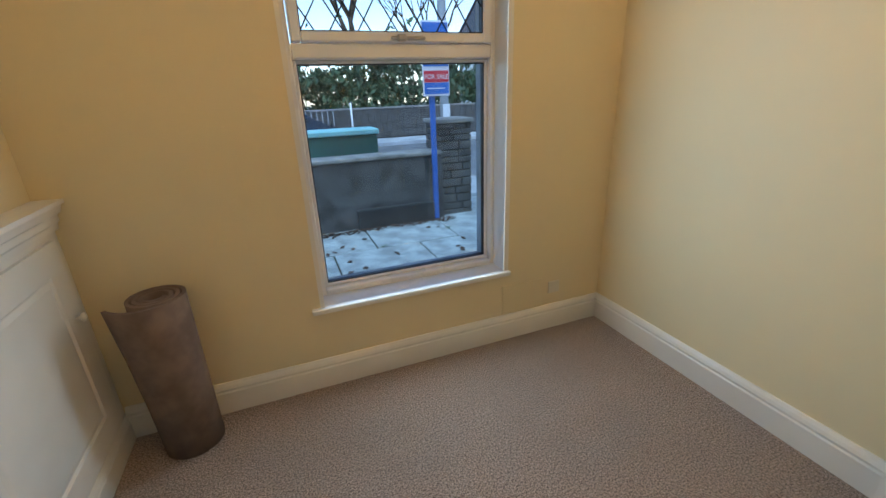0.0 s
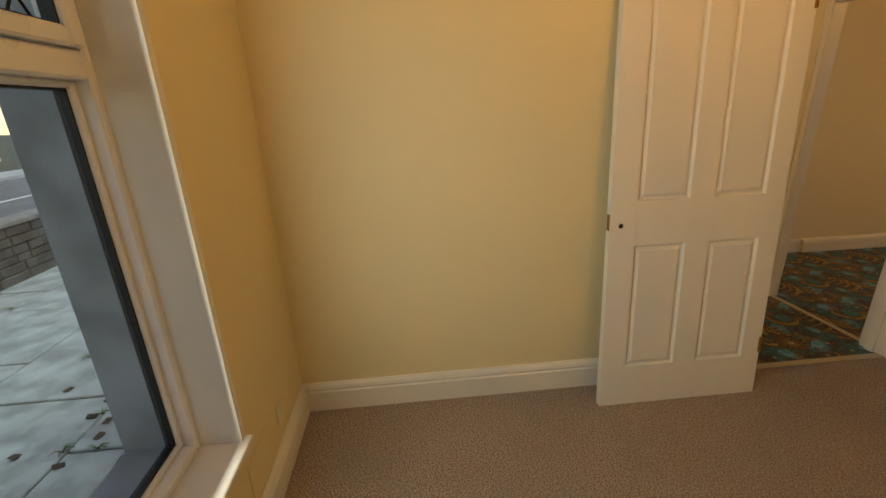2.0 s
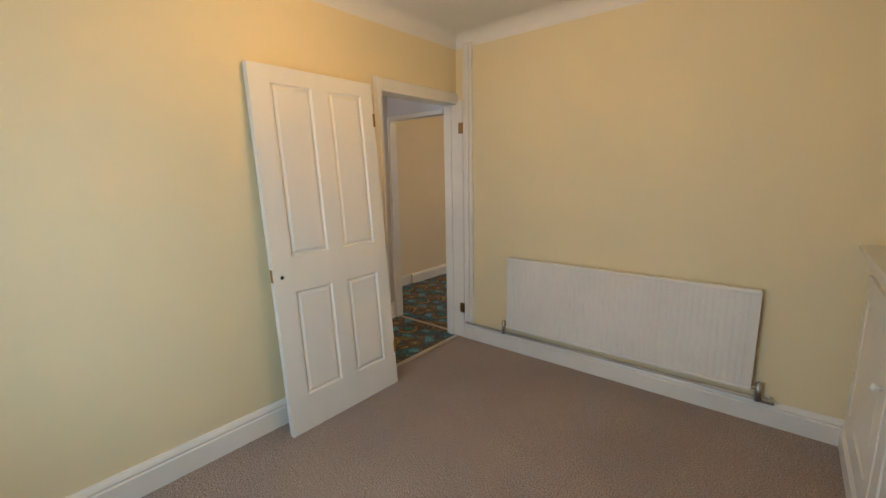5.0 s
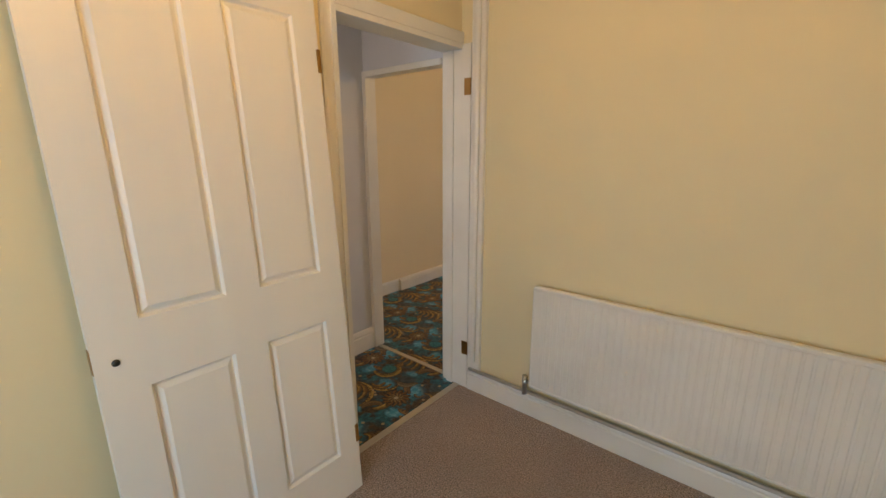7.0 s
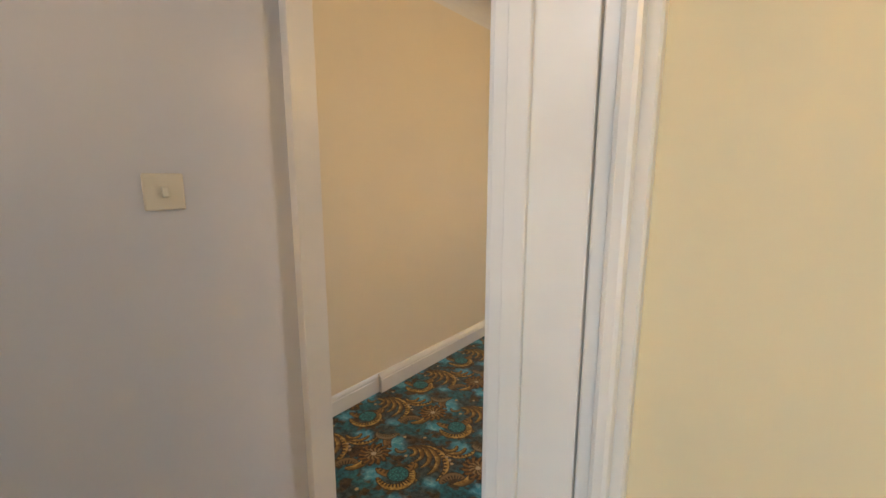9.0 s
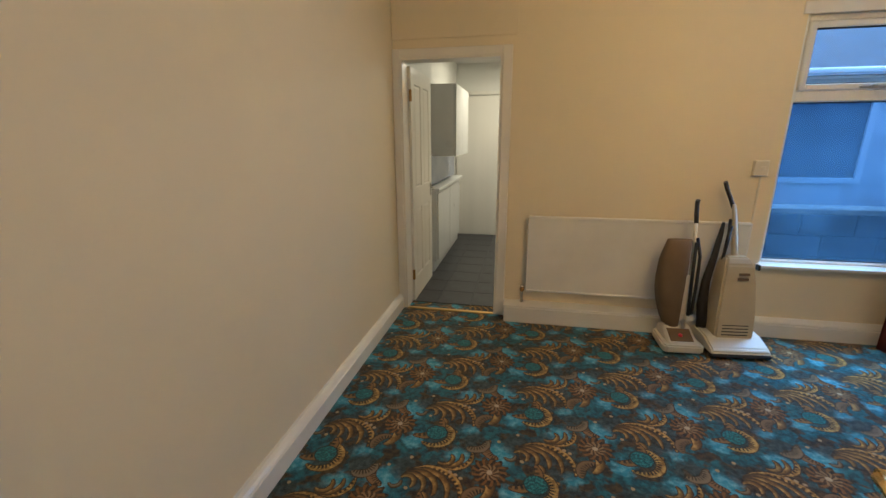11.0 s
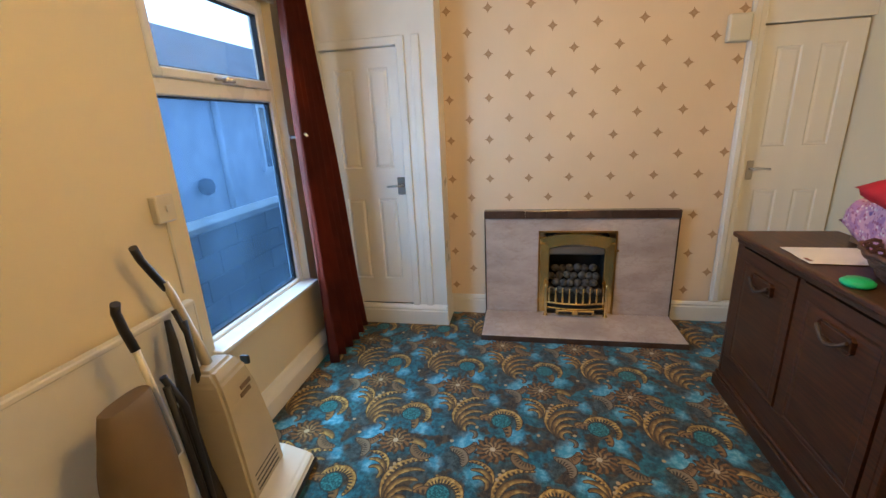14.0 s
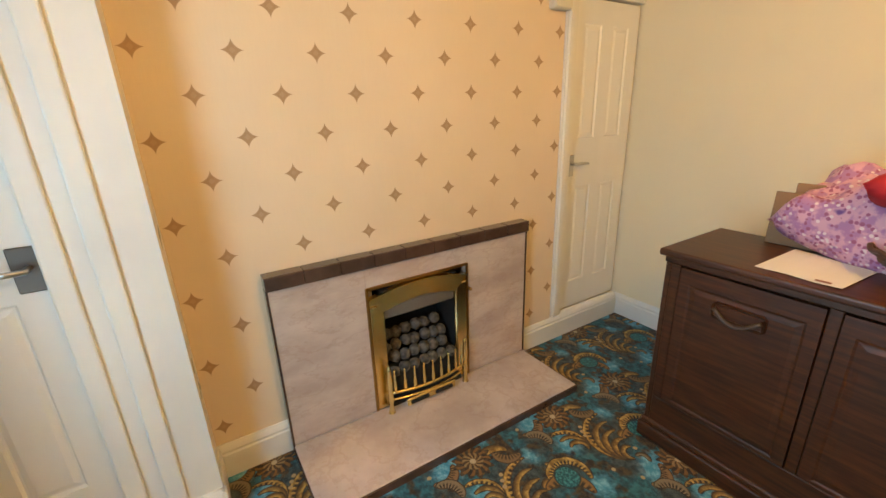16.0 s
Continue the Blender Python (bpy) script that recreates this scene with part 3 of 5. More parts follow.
add_prism(bm, ARCH, Matrix(((0, -1, 0, 2.622), (1, 0, 0, 0.035), (0, 0, 1, 0), (0, 0, 0, 1))), 2.045)
add_box(bm, 2.604, 2.622, -0.789, 0.035, 1.985, 2.045, 0.004)
part("architrave", bm, GLOSS, frame_1)
for z in (1.73, 0.225):
    part("hinge_recess", box(2.543, 2.585, -0.770, -0.765, z, z + 0.085), OLD_BRASS, frame_1, "bare brass hinge leaf")
# boxed pipe in the corner
bm = box(2.455, 2.540, -0.795, -0.765, 0.132, 2.40, 0.004)
add_box(bm, 2.475, 2.510, -0.765, -0.740, 0.20, 2.40, 0.010, seg=2)
structure("pipe_boxing", bm, GLOSS, "white boxed pipe in the corner")
tagged(part("carpet_strip", box(2.600, 2.640, -0.768, 0.030, 0.0, 0.006, 0.002), STRIP), "silver metal threshold strip across the doorway", "threshold strip")
tagged(part("carpet_strip", box(2.70, 3.41, -0.835, -0.800, 0.0, 0.006, 0.002), STRIP), "silver metal threshold strip on patterned carpet", "threshold strip")
# opening from the hall to the back room
bm = boxes((3.395, 3.43, -0.862, -0.775, 0, 1.94), (2.722, 2.757, -0.925, -0.79, 0, 1.94), (2.757, 3.395, -0.862, -0.775, 1.905, 1.94), bevel=0.002)
structure("door_frame_2", bm, GLOSS, "white painted door lining")
sw = thing("light_switch", "cream plastic light switch on grey wall", "light switch")
part("plate", box(3.421, 3.43, -0.49, -0.405, 1.32, 1.405, 0.003), PLASTIC, sw)
part("rocker", box(3.414, 3.421, -0.455, -0.440, 1.350, 1.375, 0.002), PLASTIC, sw)

# ---------------------------------------------------------------- front window
win = tagged(new("window_1"), "white plastic window with leaded top light", "window", kind="structure")


def frame_bars(x0, x1, z0, z1, w, y0, y1, bevel=0.006):
    return boxes((x0, x0 + w, y0, y1, z0, z1), (x1 - w, x1, y0, y1, z0, z1), (x0 + w, x1 - w, y0, y1, z0, z0 + w), (x0 + w, x1 - w, y0, y1, z1 - w, z1), bevel=bevel)


bm = frame_bars(0.985, 1.985, 0.405, 2.06, 0.045, 2.50, 2.58)
add_box(bm, 1.03, 1.94, 2.50, 2.58, 1.492, 1.553, 0.006)
part("window_frame", bm, UPVC, win)
bm = frame_bars(1.03, 1.94, 0.45, 1.492, 0.016, 2.535, 2.58, 0.004)
part("glazing_bead", bm, UPVC, win)
part("gasket", frame_bars(1.046, 1.958 - 0.034, 0.446 + 0.02, 1.476, 0.005, 2.548, 2.574, 0.0), GASKET, win, "black rubber glazing gasket")
part("pane", box(1.046, 1.924, 2.556, 2.562, 0.466, 1.476), GLASS, win).visible_shadow = False
sash = part("top_sash", frame_bars(1.035, 1.935, 1.556, 2.012, 0.040, 2.485, 2.545), UPVC, win)
part("sash_gasket", frame_bars(1.075, 1.895, 1.596, 1.972, 0.005, 2.500, 2.530, 0.0), GASKET, sash)
part("sash_pane", box(1.075, 1.895, 2.514, 2.520, 1.596, 1.972), GLASS, sash).visible_shadow = False
bm = bmesh.new()
for k in range(-6, 14):
    for s in (1, -1):
        x0 = 1.075 + 0.118 * k
        pts = []
        for q in range(41):
            z = 1.596 + 0.376 * q / 40
            x = x0 + s * (z - 1.596) * 0.62 + (0 if s > 0 else 0.06)
            if 1.075 <= x <= 1.895:
                pts.append((x, 2.512, z))
        if len(pts) > 2:
            add_tube(bm, [pts[0], pts[-1]], 0.0032, 6)
part("lead_lattice", bm, LEAD, sash, "diamond lead lattice")
bm = box(1.445, 1.60, 2.468, 2.486, 1.566, 1.578, 0.004)
add_box(bm, 1.470, 1.510, 2.455, 2.486, 1.558, 1.586, 0.006)
part("window_catch", bm, CHROME, sash, "metal window catch")
bm = box(0.945, 1.990, 2.350, 2.505, 0.398, 0.424, 0.006, seg=2)
part("window_sill", bm, GLOSS, win)
part("reveal", boxes((1.958, 1.985, 2.372, 2.50, 0.424, 2.06), (0.985, 1.004, 2.372, 2.50, 0.424, 2.06), (1.004, 1.958, 2.372, 2.50, 2.047, 2.06)), GLOSS, win)
part("outer_reveal", boxes((1.975, 2.05, 2.58, 2.74, 0.30, 2.2), (0.90, 0.995, 2.58, 2.74, 0.30, 2.2), (0.995, 1.975, 2.58, 2.74, 0.30, 0.412)), RENDER_GREY, win, "grey rendered outer reveal")

bm = box(2.252, 2.330, 2.366, 2.376, 0.222, 0.298, 0.004)
plate = tagged(part("blank_plate", bm, PLASTIC), "cream blank wall plate above skirting", "wall plate")
bm = box(1.95, 2.208, 2.370, 2.376, 0.151, 0.330, 0.002)
structure("wall_patch", bm, CREAM, "painted filler patch below the window")

# ---------------------------------------------------------------- panelled cupboards along the west wall
cup = thing("low_cupboard", "cream painted low panelled cupboard with moulded ledge", "cupboard")
part("body", boxes((0.095, 0.135, -0.79, 2.375, 0.0, 1.0)), GLOSS, cup)
bm = bmesh.new()
m = Matrix(((1, 0, 0, 0.10), (0, 0, 1, -0.79), (0, 1, 0, 0.94), (0, 0, 0, 1)))
add_prism(bm, ((0, 0), (0.050, 0), (0.052, 0.02), (0.060, 0.03), (0.060, 0.05), (0.072, 0.06), (0.080, 0.085), (0.092, 0.09), (0.092, 0.105), (0, 0.105)), m, 3.163)
part("ledge", bm, GLOSS, cup, "moulded top ledge")
bm = bmesh.new()
skirting(bm, (0.135, 2.375), (0.135, -0.79), 0.12, 0.018)
part("plinth", bm, GLOSS, cup)
for y0 in (-0.74, 0.03, 0.80, 1.57):
    d = part("cupboard_door", panelled_leaf(0.74, 0.78, 0.02, [(0.10, 0.64, 0.10, 0.68)], 0.007), GLOSS, cup,
             m=Matrix(((0, -1, 0, 0.150), (1, 0, 0, y0), (0, 0, 1, 0.135), (0, 0, 0, 1))))
    part("knob", lathe([(0, 0), (0.008, 0), (0.007, 0.012), (0.016, 0.02), (0.016, 0.028), (0, 0.034)], pose(0.69, 0, 0.50, 90, 0, 0), 14), GLOSS, d)

# ---------------------------------------------------------------- carpet roll
bm = bmesh.new()
out, inn = [], []
N, turns = 150, 3.4
for k in range(N + 1):
    f = k / N
    a = f * turns * 2 * math.pi
    r = 0.040 + 0.072 * f
    out.append((r * math.cos(a), r * math.sin(a), r, a))
bmv = []
for level, z in enumerate((0.0, 0.24, 0.47, 0.675)):
    row = []
    for i, (x, y, r, a) in enumerate(out):
        q = max(0.0, (i - N + 16) / 16)
        flap = q * q * (0.045 * (level / 3) ** 1.4 + 0.006)
        x2, y2 = x + flap * (math.cos(a) * 0.9 - math.sin(a) * 0.5), y + flap * (math.sin(a) * 0.9 + math.cos(a) * 0.5)
        nx, ny = math.cos(a), math.sin(a)
        row.append((bm.verts.new((x2, -y2, z)), bm.verts.new((x2 - nx * 0.013, -(y2 - ny * 0.013), z))))
    bmv.append(row)
for lo, hi in zip(bmv, bmv[1:]):
    for i in range(N):
        for s in (0, 1):
            bm.faces.new((lo[i][s], lo[i + 1][s], hi[i + 1][s], hi[i][s])).smooth = True
    for i in (0, N):
        bm.faces.new((lo[i][0], lo[i][1], hi[i][1], hi[i][0]))
for row in (bmv[0], bmv[-1]):
    for i in range(N):
        bm.faces.new((row[i][0], row[i + 1][0], row[i + 1][1], row[i][1]))
bmesh.ops.recalc_face_normals(bm, faces=bm.faces[:])
ROLL = plain("brown_carpet_offcut", (0.215, 0.145, 0.105), 0.95, var=0.15, coarse=8, fine=260, bump=0.6)
roll = part("carpet_roll", bm, ROLL, m=pose(0.405, 2.236, 0.003, 0, 0, -4))
tagged(roll, "rolled brown carpet offcut standing against the wall", "carpet roll")

# ---------------------------------------------------------------- loose door that leans beside the doorway
FOUR = [(0.115, 0.352, 0.203, 0.797), (0.462, 0.700, 0.203, 0.797), (0.115, 0.352, 0.994, 1.895), (0.462, 0.700, 0.994, 1.895)]
lean = math.degrees(math.asin(0.135 / 1.981))
m = Matrix.Translation((2.438, 0.941, 0.002)) @ Matrix.Rotation(radians(-90), 4, "Z") @ Matrix.Rotation(radians(-lean), 4, "X")
door = thing("loose_door", "white four-panel internal door leaning on the wall", "door", m)
part("leaf", panelled_leaf(0.792, 1.981, 0.035, FOUR, 0.012), DOOR_WHITE, door)
# no hole is cut: a black disc paints the shade inside it
part("spindle_hole_disc", lathe([(0, -0.0015), (0.010, -0.0015), (0.010, 0.002), (0, 0.002)], pose(0.048, 0, 0.890, 90, 0, 0), 14), BLACK, door, "black disc painting the shade of an empty spindle hole")
part("latch", box(-0.002, 0.001, 0.006, 0.029, 0.87, 0.94, 0.0005), OLD_BRASS, door, "brass latch plate")
for z in (0.22, 1.72):
    part("hinge", box(0.782, 0.798, -0.004, 0.012, z, z + 0.08, 0.002), OLD_BRASS, door)


# ---------------------------------------------------------------- radiators
def radiator(length, height, label, m, flutes):
    """A panel radiator: x 0..length, z 0..height, face at y = 0 looks to -y, wall at y = 0.06."""
    r = thing("radiator", label, "radiator", m)
    k = int((length - 0.08) / 0.0335)
    prof = [(0.004, 0.030), (0.004, 0.003)]
    for i in range(k if flutes else 0):
        x = 0.04 + (length - 0.08) * (i + 0.5) / k
        prof += [(x - 0.014, 0.003), (x - 0.010, 0.0005), (x + 0.010, 0.0005), (x + 0.014, 0.003)]
    prof += [(length - 0.004, 0.003), (length - 0.004, 0.030)]
    bm = bmesh.new()
    add_prism(bm, prof, pose(0, 0, 0.018), height - 0.038)
    part("panel", bm, RADIATOR, r)
    bm = box(0, length, -0.003, 0.034, height - 0.022, height, 0.005)
    add_box(bm, 0, length, -0.001, 0.032, 0.0, 0.018, 0.004)
    part("rim", bm, RADIATOR, r)
    part("end_cap", box(-0.003, 0.004, -0.001, 0.032, 0.01, height - 0.01, 0.001), RADIATOR, r)
    part("end_cap", box(length - 0.004, length + 0.003, -0.001, 0.032, 0.01, height - 0.01, 0.001), RADIATOR, r)
    for x in (0.15, length - 0.15):
        part("bracket", box(x, x + 0.03, 0.030, 0.064, 0.05, height - 0.06), RADIATOR, r)
    return r


r1 = radiator(1.565, 0.575, "white fluted panel radiator below bare wall", Matrix(((-1, 0, 0, 2.10), (0, -1, 0, -0.730), (0, 0, 1, 0.195), (0, 0, 0, 1))), True)
for x, s in ((-0.035, 1), (1.60, -1)):
    bm = tube([(x, 0.015, -0.055), (x, 0.015, 0.055)], 0.014, 12)
    add_tube(bm, [(x, 0.015, 0.02), (x + s * 0.04, 0.015, 0.02)], 0.010, 10)
    part("valve", bm, CHROME, r1)
part("pipe", tube([(-0.42, 0.028, -0.048), (1.60, 0.028, -0.048), (1.655, 0.028, -0.048), (1.66, 0.028, -0.02)], 0.0095, 10), COPPER, r1, "exposed copper feed pipe")
part("pipe_elbow", box(1.615, 1.675, 0.010, 0.040, -0.062, -0.035, 0.006), CHROME, r1)

# ---------------------------------------------------------------- ceiling lamp of the front room
cl = thing("ceiling_lamp", "brass ceiling lamp with frosted glass bowl", "ceiling lamp", pose(1.56, 0.80, 0))
part("glass_bowl", lathe([(0.012, 2.130), (0.06, 2.135), (0.12, 2.155), (0.16, 2.185), (0.165, 2.195), (0.150, 2.192), (0.10, 2.165), (0.012, 2.145)], None, 36), LAMP_GLASS, cl, "glowing frosted glass bowl")
bm = lathe([(0, 2.065), (0.006, 2.068), (0.008, 2.085), (0.005, 2.092), (0.016, 2.100), (0.055, 2.112), (0.060, 2.125), (0.020, 2.130), (0, 2.130)], None, 24)
part("finial", bm, CHROME, cl)
part("rod", tube([(0, 0, 2.12), (0, 0, 2.455)], 0.006, 8), BRASS, cl)
part("ceiling_rose", lathe([(0, 2.43), (0.05, 2.435), (0.055, 2.47), (0, 2.47)], None, 24), BRASS, cl)

# ---------------------------------------------------------------- back room: shell
WS = -4.29
structure("floor_back_room", box(-0.35, 4.35, -4.42, -0.79, -0.12, -0.001), SCROLLS, "teal and gold scroll carpet")
structure("wall_east_back_room", box(4.21, 4.35, -7.25, -0.79, -0.1, H2), MAGNOLIA)
structure("wall_south_back_room", boxes((-0.35, 0.61, WS - 0.13, WS, -0.1, H2), (1.51, 3.375, WS - 0.13, WS, -0.1, H2), (4.16, 4.21, WS - 0.13, WS, -0.1, H2),
                                        (0.61, 1.51, WS - 0.13, WS, -0.1, 0.52), (0.61, 1.51, WS - 0.13, WS, 2.17, H2), (3.375, 4.16, WS - 0.13, WS, 2.01, H2)), MAGNOLIA)
structure("wall_chimney_breast", boxes((-0.35, -0.118, -3.50, -2.745, -0.1, H2), (-0.35, -0.118, -2.205, -1.575, -0.1, H2), (-0.35, -0.118, -2.745, -2.205, 0.72, H2), (-0.35, -0.30, -2.745, -2.205, -0.1, 0.72)), STAR_PAPER, "cream wallpaper with brown stars")
structure("wall_alcove", box(-0.35, -0.185, -1.575, -0.90, -0.1, H2), MAGNOLIA)
structure("wall_north_lining", box(-0.35, 2.722, -0.908, -0.90, -0.1, H2), MAGNOLIA)
structure("ceiling_back_room", box(-0.35, 4.35, -4.42, -0.79, H2, H2 + 0.1), CEIL)
bm = bmesh.new()
for a, b in (((-0.118, WS), (4.21, WS)), ((4.21, WS), (4.21, -0.855)), ((2.722, -0.908), (-0.118, -0.908)), ((4.21, -0.855), (2.722, -0.855)), ((-0.118, -0.90), (-0.118, WS))):
    cove(bm, a, b, H2, 0.11)
structure("coving_back_room", bm, CEIL)
bm = bmesh.new()
skirting(bm, (4.21, WS), (4.21, -1.815), 0.125, 0.040)
skirting(bm, (4.21, -1.815), (4.21, -0.855), 0.125, 0.014)
skirting(bm, (0.15, WS), (1.75, WS), 0.135, 0.065)
skirting(bm, (2.70, -0.908), (-0.16, -0.908), 0.15, 0.022)
skirting(bm, (-0.118, -1.85), (-0.118, -3.47), 0.155, 0.020)
skirting(bm, (-0.140, -0.93), (-0.140, -1.85), 0.155, 0.042)
structure("baseboard_back_room", bm, GLOSS, "white gloss moulded skirting board")
bm = boxes((1.60, 3.31, WS - 0.005, -4.140, 0.0, 0.125), bevel=0.004)
add_box(bm, 1.595, 3.314, WS - 0.005, -4.148, 0.125, 0.138, 0.005)
structure("pipe_boxing_back_room", bm, GLOSS, "white boxed-in pipe along the skirting")
structure("over_door_panel", box(3.285, 4.21, WS - 0.002, WS + 0.010, 2.125, 2.50, 0.002), MAGNOLIA)

# kitchen doorway
bm = boxes((3.375, 3.400, WS - 0.14, WS + 0.02, 0, 2.01), (4.135, 4.16, WS - 0.14, WS + 0.02, 0, 2.01), (3.400, 4.135, WS - 0.14, WS + 0.02, 1.985, 2.01), bevel=0.002)
add_box(bm, 3.315, 3.385, WS - 0.002, WS + 0.028, 0, 2.06, 0.005)
add_box(bm, 4.150, 4.208, WS - 0.002, WS + 0.028, 0, 2.06, 0.005)
add_box(bm, 3.385, 4.150, WS - 0.002, WS + 0.026, 1.998, 2.06, 0.005)
structure("door_frame_3", bm, GLOSS, "white painted door frame to the kitchen")
tagged(part("carpet_strip", box(3.40, 4.135, -4.30, -4.262, 0.0, 0.007, 0.002), GOLD_STRIP), "brass threshold strip at the kitchen doorway", "threshold strip")
FOUR_K = [(0.10, 0.31, 0.20, 0.82), (0.40, 0.61, 0.20, 0.82), (0.10, 0.31, 1.00, 1.84), (0.40, 0.61, 1.00, 1.84)]
kd = thing("kitchen_door", "white four-panel door standing open into the kitchen", "door", Matrix(((0, 1, 0, 4.112), (-1, 0, 0, -4.43), (0, 0, 1, 0.006), (0, 0, 0, 1))))
part("leaf", panelled_leaf(0.71, 1.96, 0.035, FOUR_K), DOOR_WHITE, kd)
lever_handle(kd, pose(0.655, 0, 0.93), CHROME, -1)
for z in (0.2, 1.7):
    part("hinge", box(-0.012, 0.004, -0.006, 0.014, z, z + 0.09, 0.002), OLD_BRASS, kd)

# ---------------------------------------------------------------- kitchen beyond
structure("floor_kitchen", box(2.4, 4.21, -7.25, -4.42, -0.12, -0.006), K_GROUT)
kf = bpy.data.objects["floor_kitchen"]
tile_me = None
for i in range(6):
    for k in range(10):
        x0, y0 = 2.405 + 0.302 * i, -4.425 - 0.302 * (k + 1)
        if y0 < -7.3:
            continue
        if tile_me is None:
            t = part("tile", box(0, 0.2985, 0, 0.2985, -0.012, 0.0, 0.0015), K_TILE, kf, m=pose(x0, y0, 0))
            tile_me = t.data
        else:
            t = new("tile", tile_me)
            t.parent, t.matrix_basis = kf, pose(x0, y0, 0.0004 * ((i * 7 + k * 3) % 3))
structure("wall_kitchen_south", box(2.3, 4.35, -7.36, -7.22, -0.1, 2.55), K_WALL)
structure("wall_kitchen_west", box(2.28, 2.40, -7.3, -4.42, -0.1, 2.55), K_WALL)
structure("wall_kitchen_east_lining", box(4.203, 4.212, -7.22, -4.43, -0.1, 2.45), K_WALL)
structure("wall_kitchen_north_lining", boxes((2.4, 3.375, -4.428, -4.42, -0.1, 2.45)), K_WALL)
structure("ceiling_kitchen", box(2.28, 4.35, -7.36, -4.42, 2.42, 2.52), K_WALL)
wu = thing("wall_cupboard", "white kitchen wall cupboard with plain door", "cupboard")
part("body", box(3.945, 4.203, -6.45, -5.52, 1.235, 1.965, 0.002), K_WHITE, wu)
for y0 in (-6.448, -5.983):
    part("cupboard_door", box(3.925, 3.944, y0, y0 + 0.461, 1.232, 1.963, 0.003), K_WHITE, wu)
structure("splashback", box(4.192, 4.204, -7.0, -5.25, 0.92, 1.235), BLUE_TILE)
bu = thing("base_cupboard", "white kitchen base panel with plinth", "cupboard")
part("body", box(4.10, 4.203, -6.9, -5.30, 0.11, 0.875, 0.002), K_WHITE, bu)
part("cupboard_door", box(4.078, 4.099, -6.0, -5.32, 0.13, 0.86, 0.003), K_WHITE, bu)
part("cupboard_door", box(4.078, 4.099, -6.72, -6.02, 0.13, 0.86, 0.003), K_WHITE, bu)
part("plinth", box(4.125, 4.20, -6.9, -5.30, 0.0, 0.108), K_WHITE, bu)
tagged(part("worktop", box(4.06, 4.203, -6.92, -5.28, 0.876, 0.912, 0.004), K_WHITE), "white laminate kitchen worktop edge", "worktop")
bd = thing("back_door", "plain white flush door with metal handle", "door", pose(3.38, -7.215, 0.0))
part("leaf", box(0.0, 0.80, -0.02, 0.015, 0.005, 1.99, 0.003), DOOR_WHITE, bd)
lever_handle(bd, pose(0.10, -0.02, 0.985, 0, 0, 0) @ Matrix.Rotation(math.pi, 4, "Z"), CHROME, 1)
bpy.data.objects["back_door"].matrix_basis = Matrix.Translation((4.19, -7.205, 0)) @ Matrix.Rotation(math.pi, 4, "Z")
for ch in bd.children:
    if ch.name.startswith("backplate"):
        ch.matrix_basis = pose(0.645, -0.02, 0.985)
structure("back_door_head", box(3.3, 4.2, -7.22, -7.19, 2.00, 2.05, 0.004), GLOSS)

# ---------------------------------------------------------------- open door from the hall
hd = thing("hall_door", "white panelled door with brass knob standing open", "door", Matrix.Translation((2.678, -1.625, 0.008)) @ Matrix.Rotation(radians(83.9), 4, "Z"))
part("leaf", panelled_leaf(0.715, 1.88, 0.035, [(0.11, 0.335, 0.2, 0.78), (0.40, 0.60, 0.2, 0.78), (0.11, 0.335, 0.98, 1.76), (0.40, 0.60, 0.98, 1.76)]), DOOR_WHITE, hd)
lever_handle(hd, pose(0.050, 0, 0.985), BRASS, 1)

# ---------------------------------------------------------------- back room window
win2 = tagged(new("window_2"), "white plastic window with top light and misted pane", "window", kind="structure")
yo = WS - 0.115
bm = frame_bars(0.61, 1.51, 0.52, 2.17, 0.042, yo, yo + 0.065)
add_box(bm, 0.652, 1.468, yo, yo + 0.065, 1.645, 1.712, 0.006)
part("window_frame", bm, UPVC, win2)
part("gasket", frame_bars(0.655, 1.465, 0.565, 1.642, 0.005, yo + 0.015, yo + 0.045, 0.0), GASKET, win2)
part("pane", box(0.656, 1.464, yo + 0.026, yo + 0.032, 0.566, 1.642), MISTED, win2).visible_shadow = False
s2 = part("top_sash", frame_bars(0.655, 1.465, 1.714, 2.126, 0.040, yo + 0.02, yo + 0.082), UPVC, win2)
part("sash_gasket", frame_bars(0.695, 1.425, 1.754, 2.086, 0.005, yo + 0.04, yo + 0.07, 0.0), GASKET, s2)
part("sash_pane", box(0.696, 1.424, yo + 0.052, yo + 0.058, 1.755, 2.085), GLASS, s2).visible_shadow = False
bm = box(0.99, 1.13, yo + 0.08, yo + 0.10, 1.722, 1.736, 0.004)
add_box(bm, 1.04, 1.075, yo + 0.08, yo + 0.115, 1.716, 1.742, 0.005)
part("window_catch", bm, CHROME, s2)
part("window_sill", box(0.60, 1.53, yo + 0.055, WS + 0.055, 0.518, 0.542, 0.006, seg=2), GLOSS, win2)
part("window_head", box(0.58, 1.54, WS - 0.01, WS + 0.012, 2.16, 2.23, 0.003), GLOSS, win2)

# curtain
bm = bmesh.new()
rows = 26
cols = 80
grid = []
for j in range(rows + 1):
    f = j / rows
    z = 2.30 - f * 2.285
    x0, x1 = 0.435 - 0.235 * f ** 1.3, 0.700 + 0.075 * f
    bulge = 0.05 * math.sin(f * math.pi)
    row = []
    for i in range(cols + 1):
        g = i / cols
        ph = g * 2 * math.pi * 5.5 + 0.7 * math.sin(3 * f + g * 4)
        amp = 0.026 + 0.016 * f
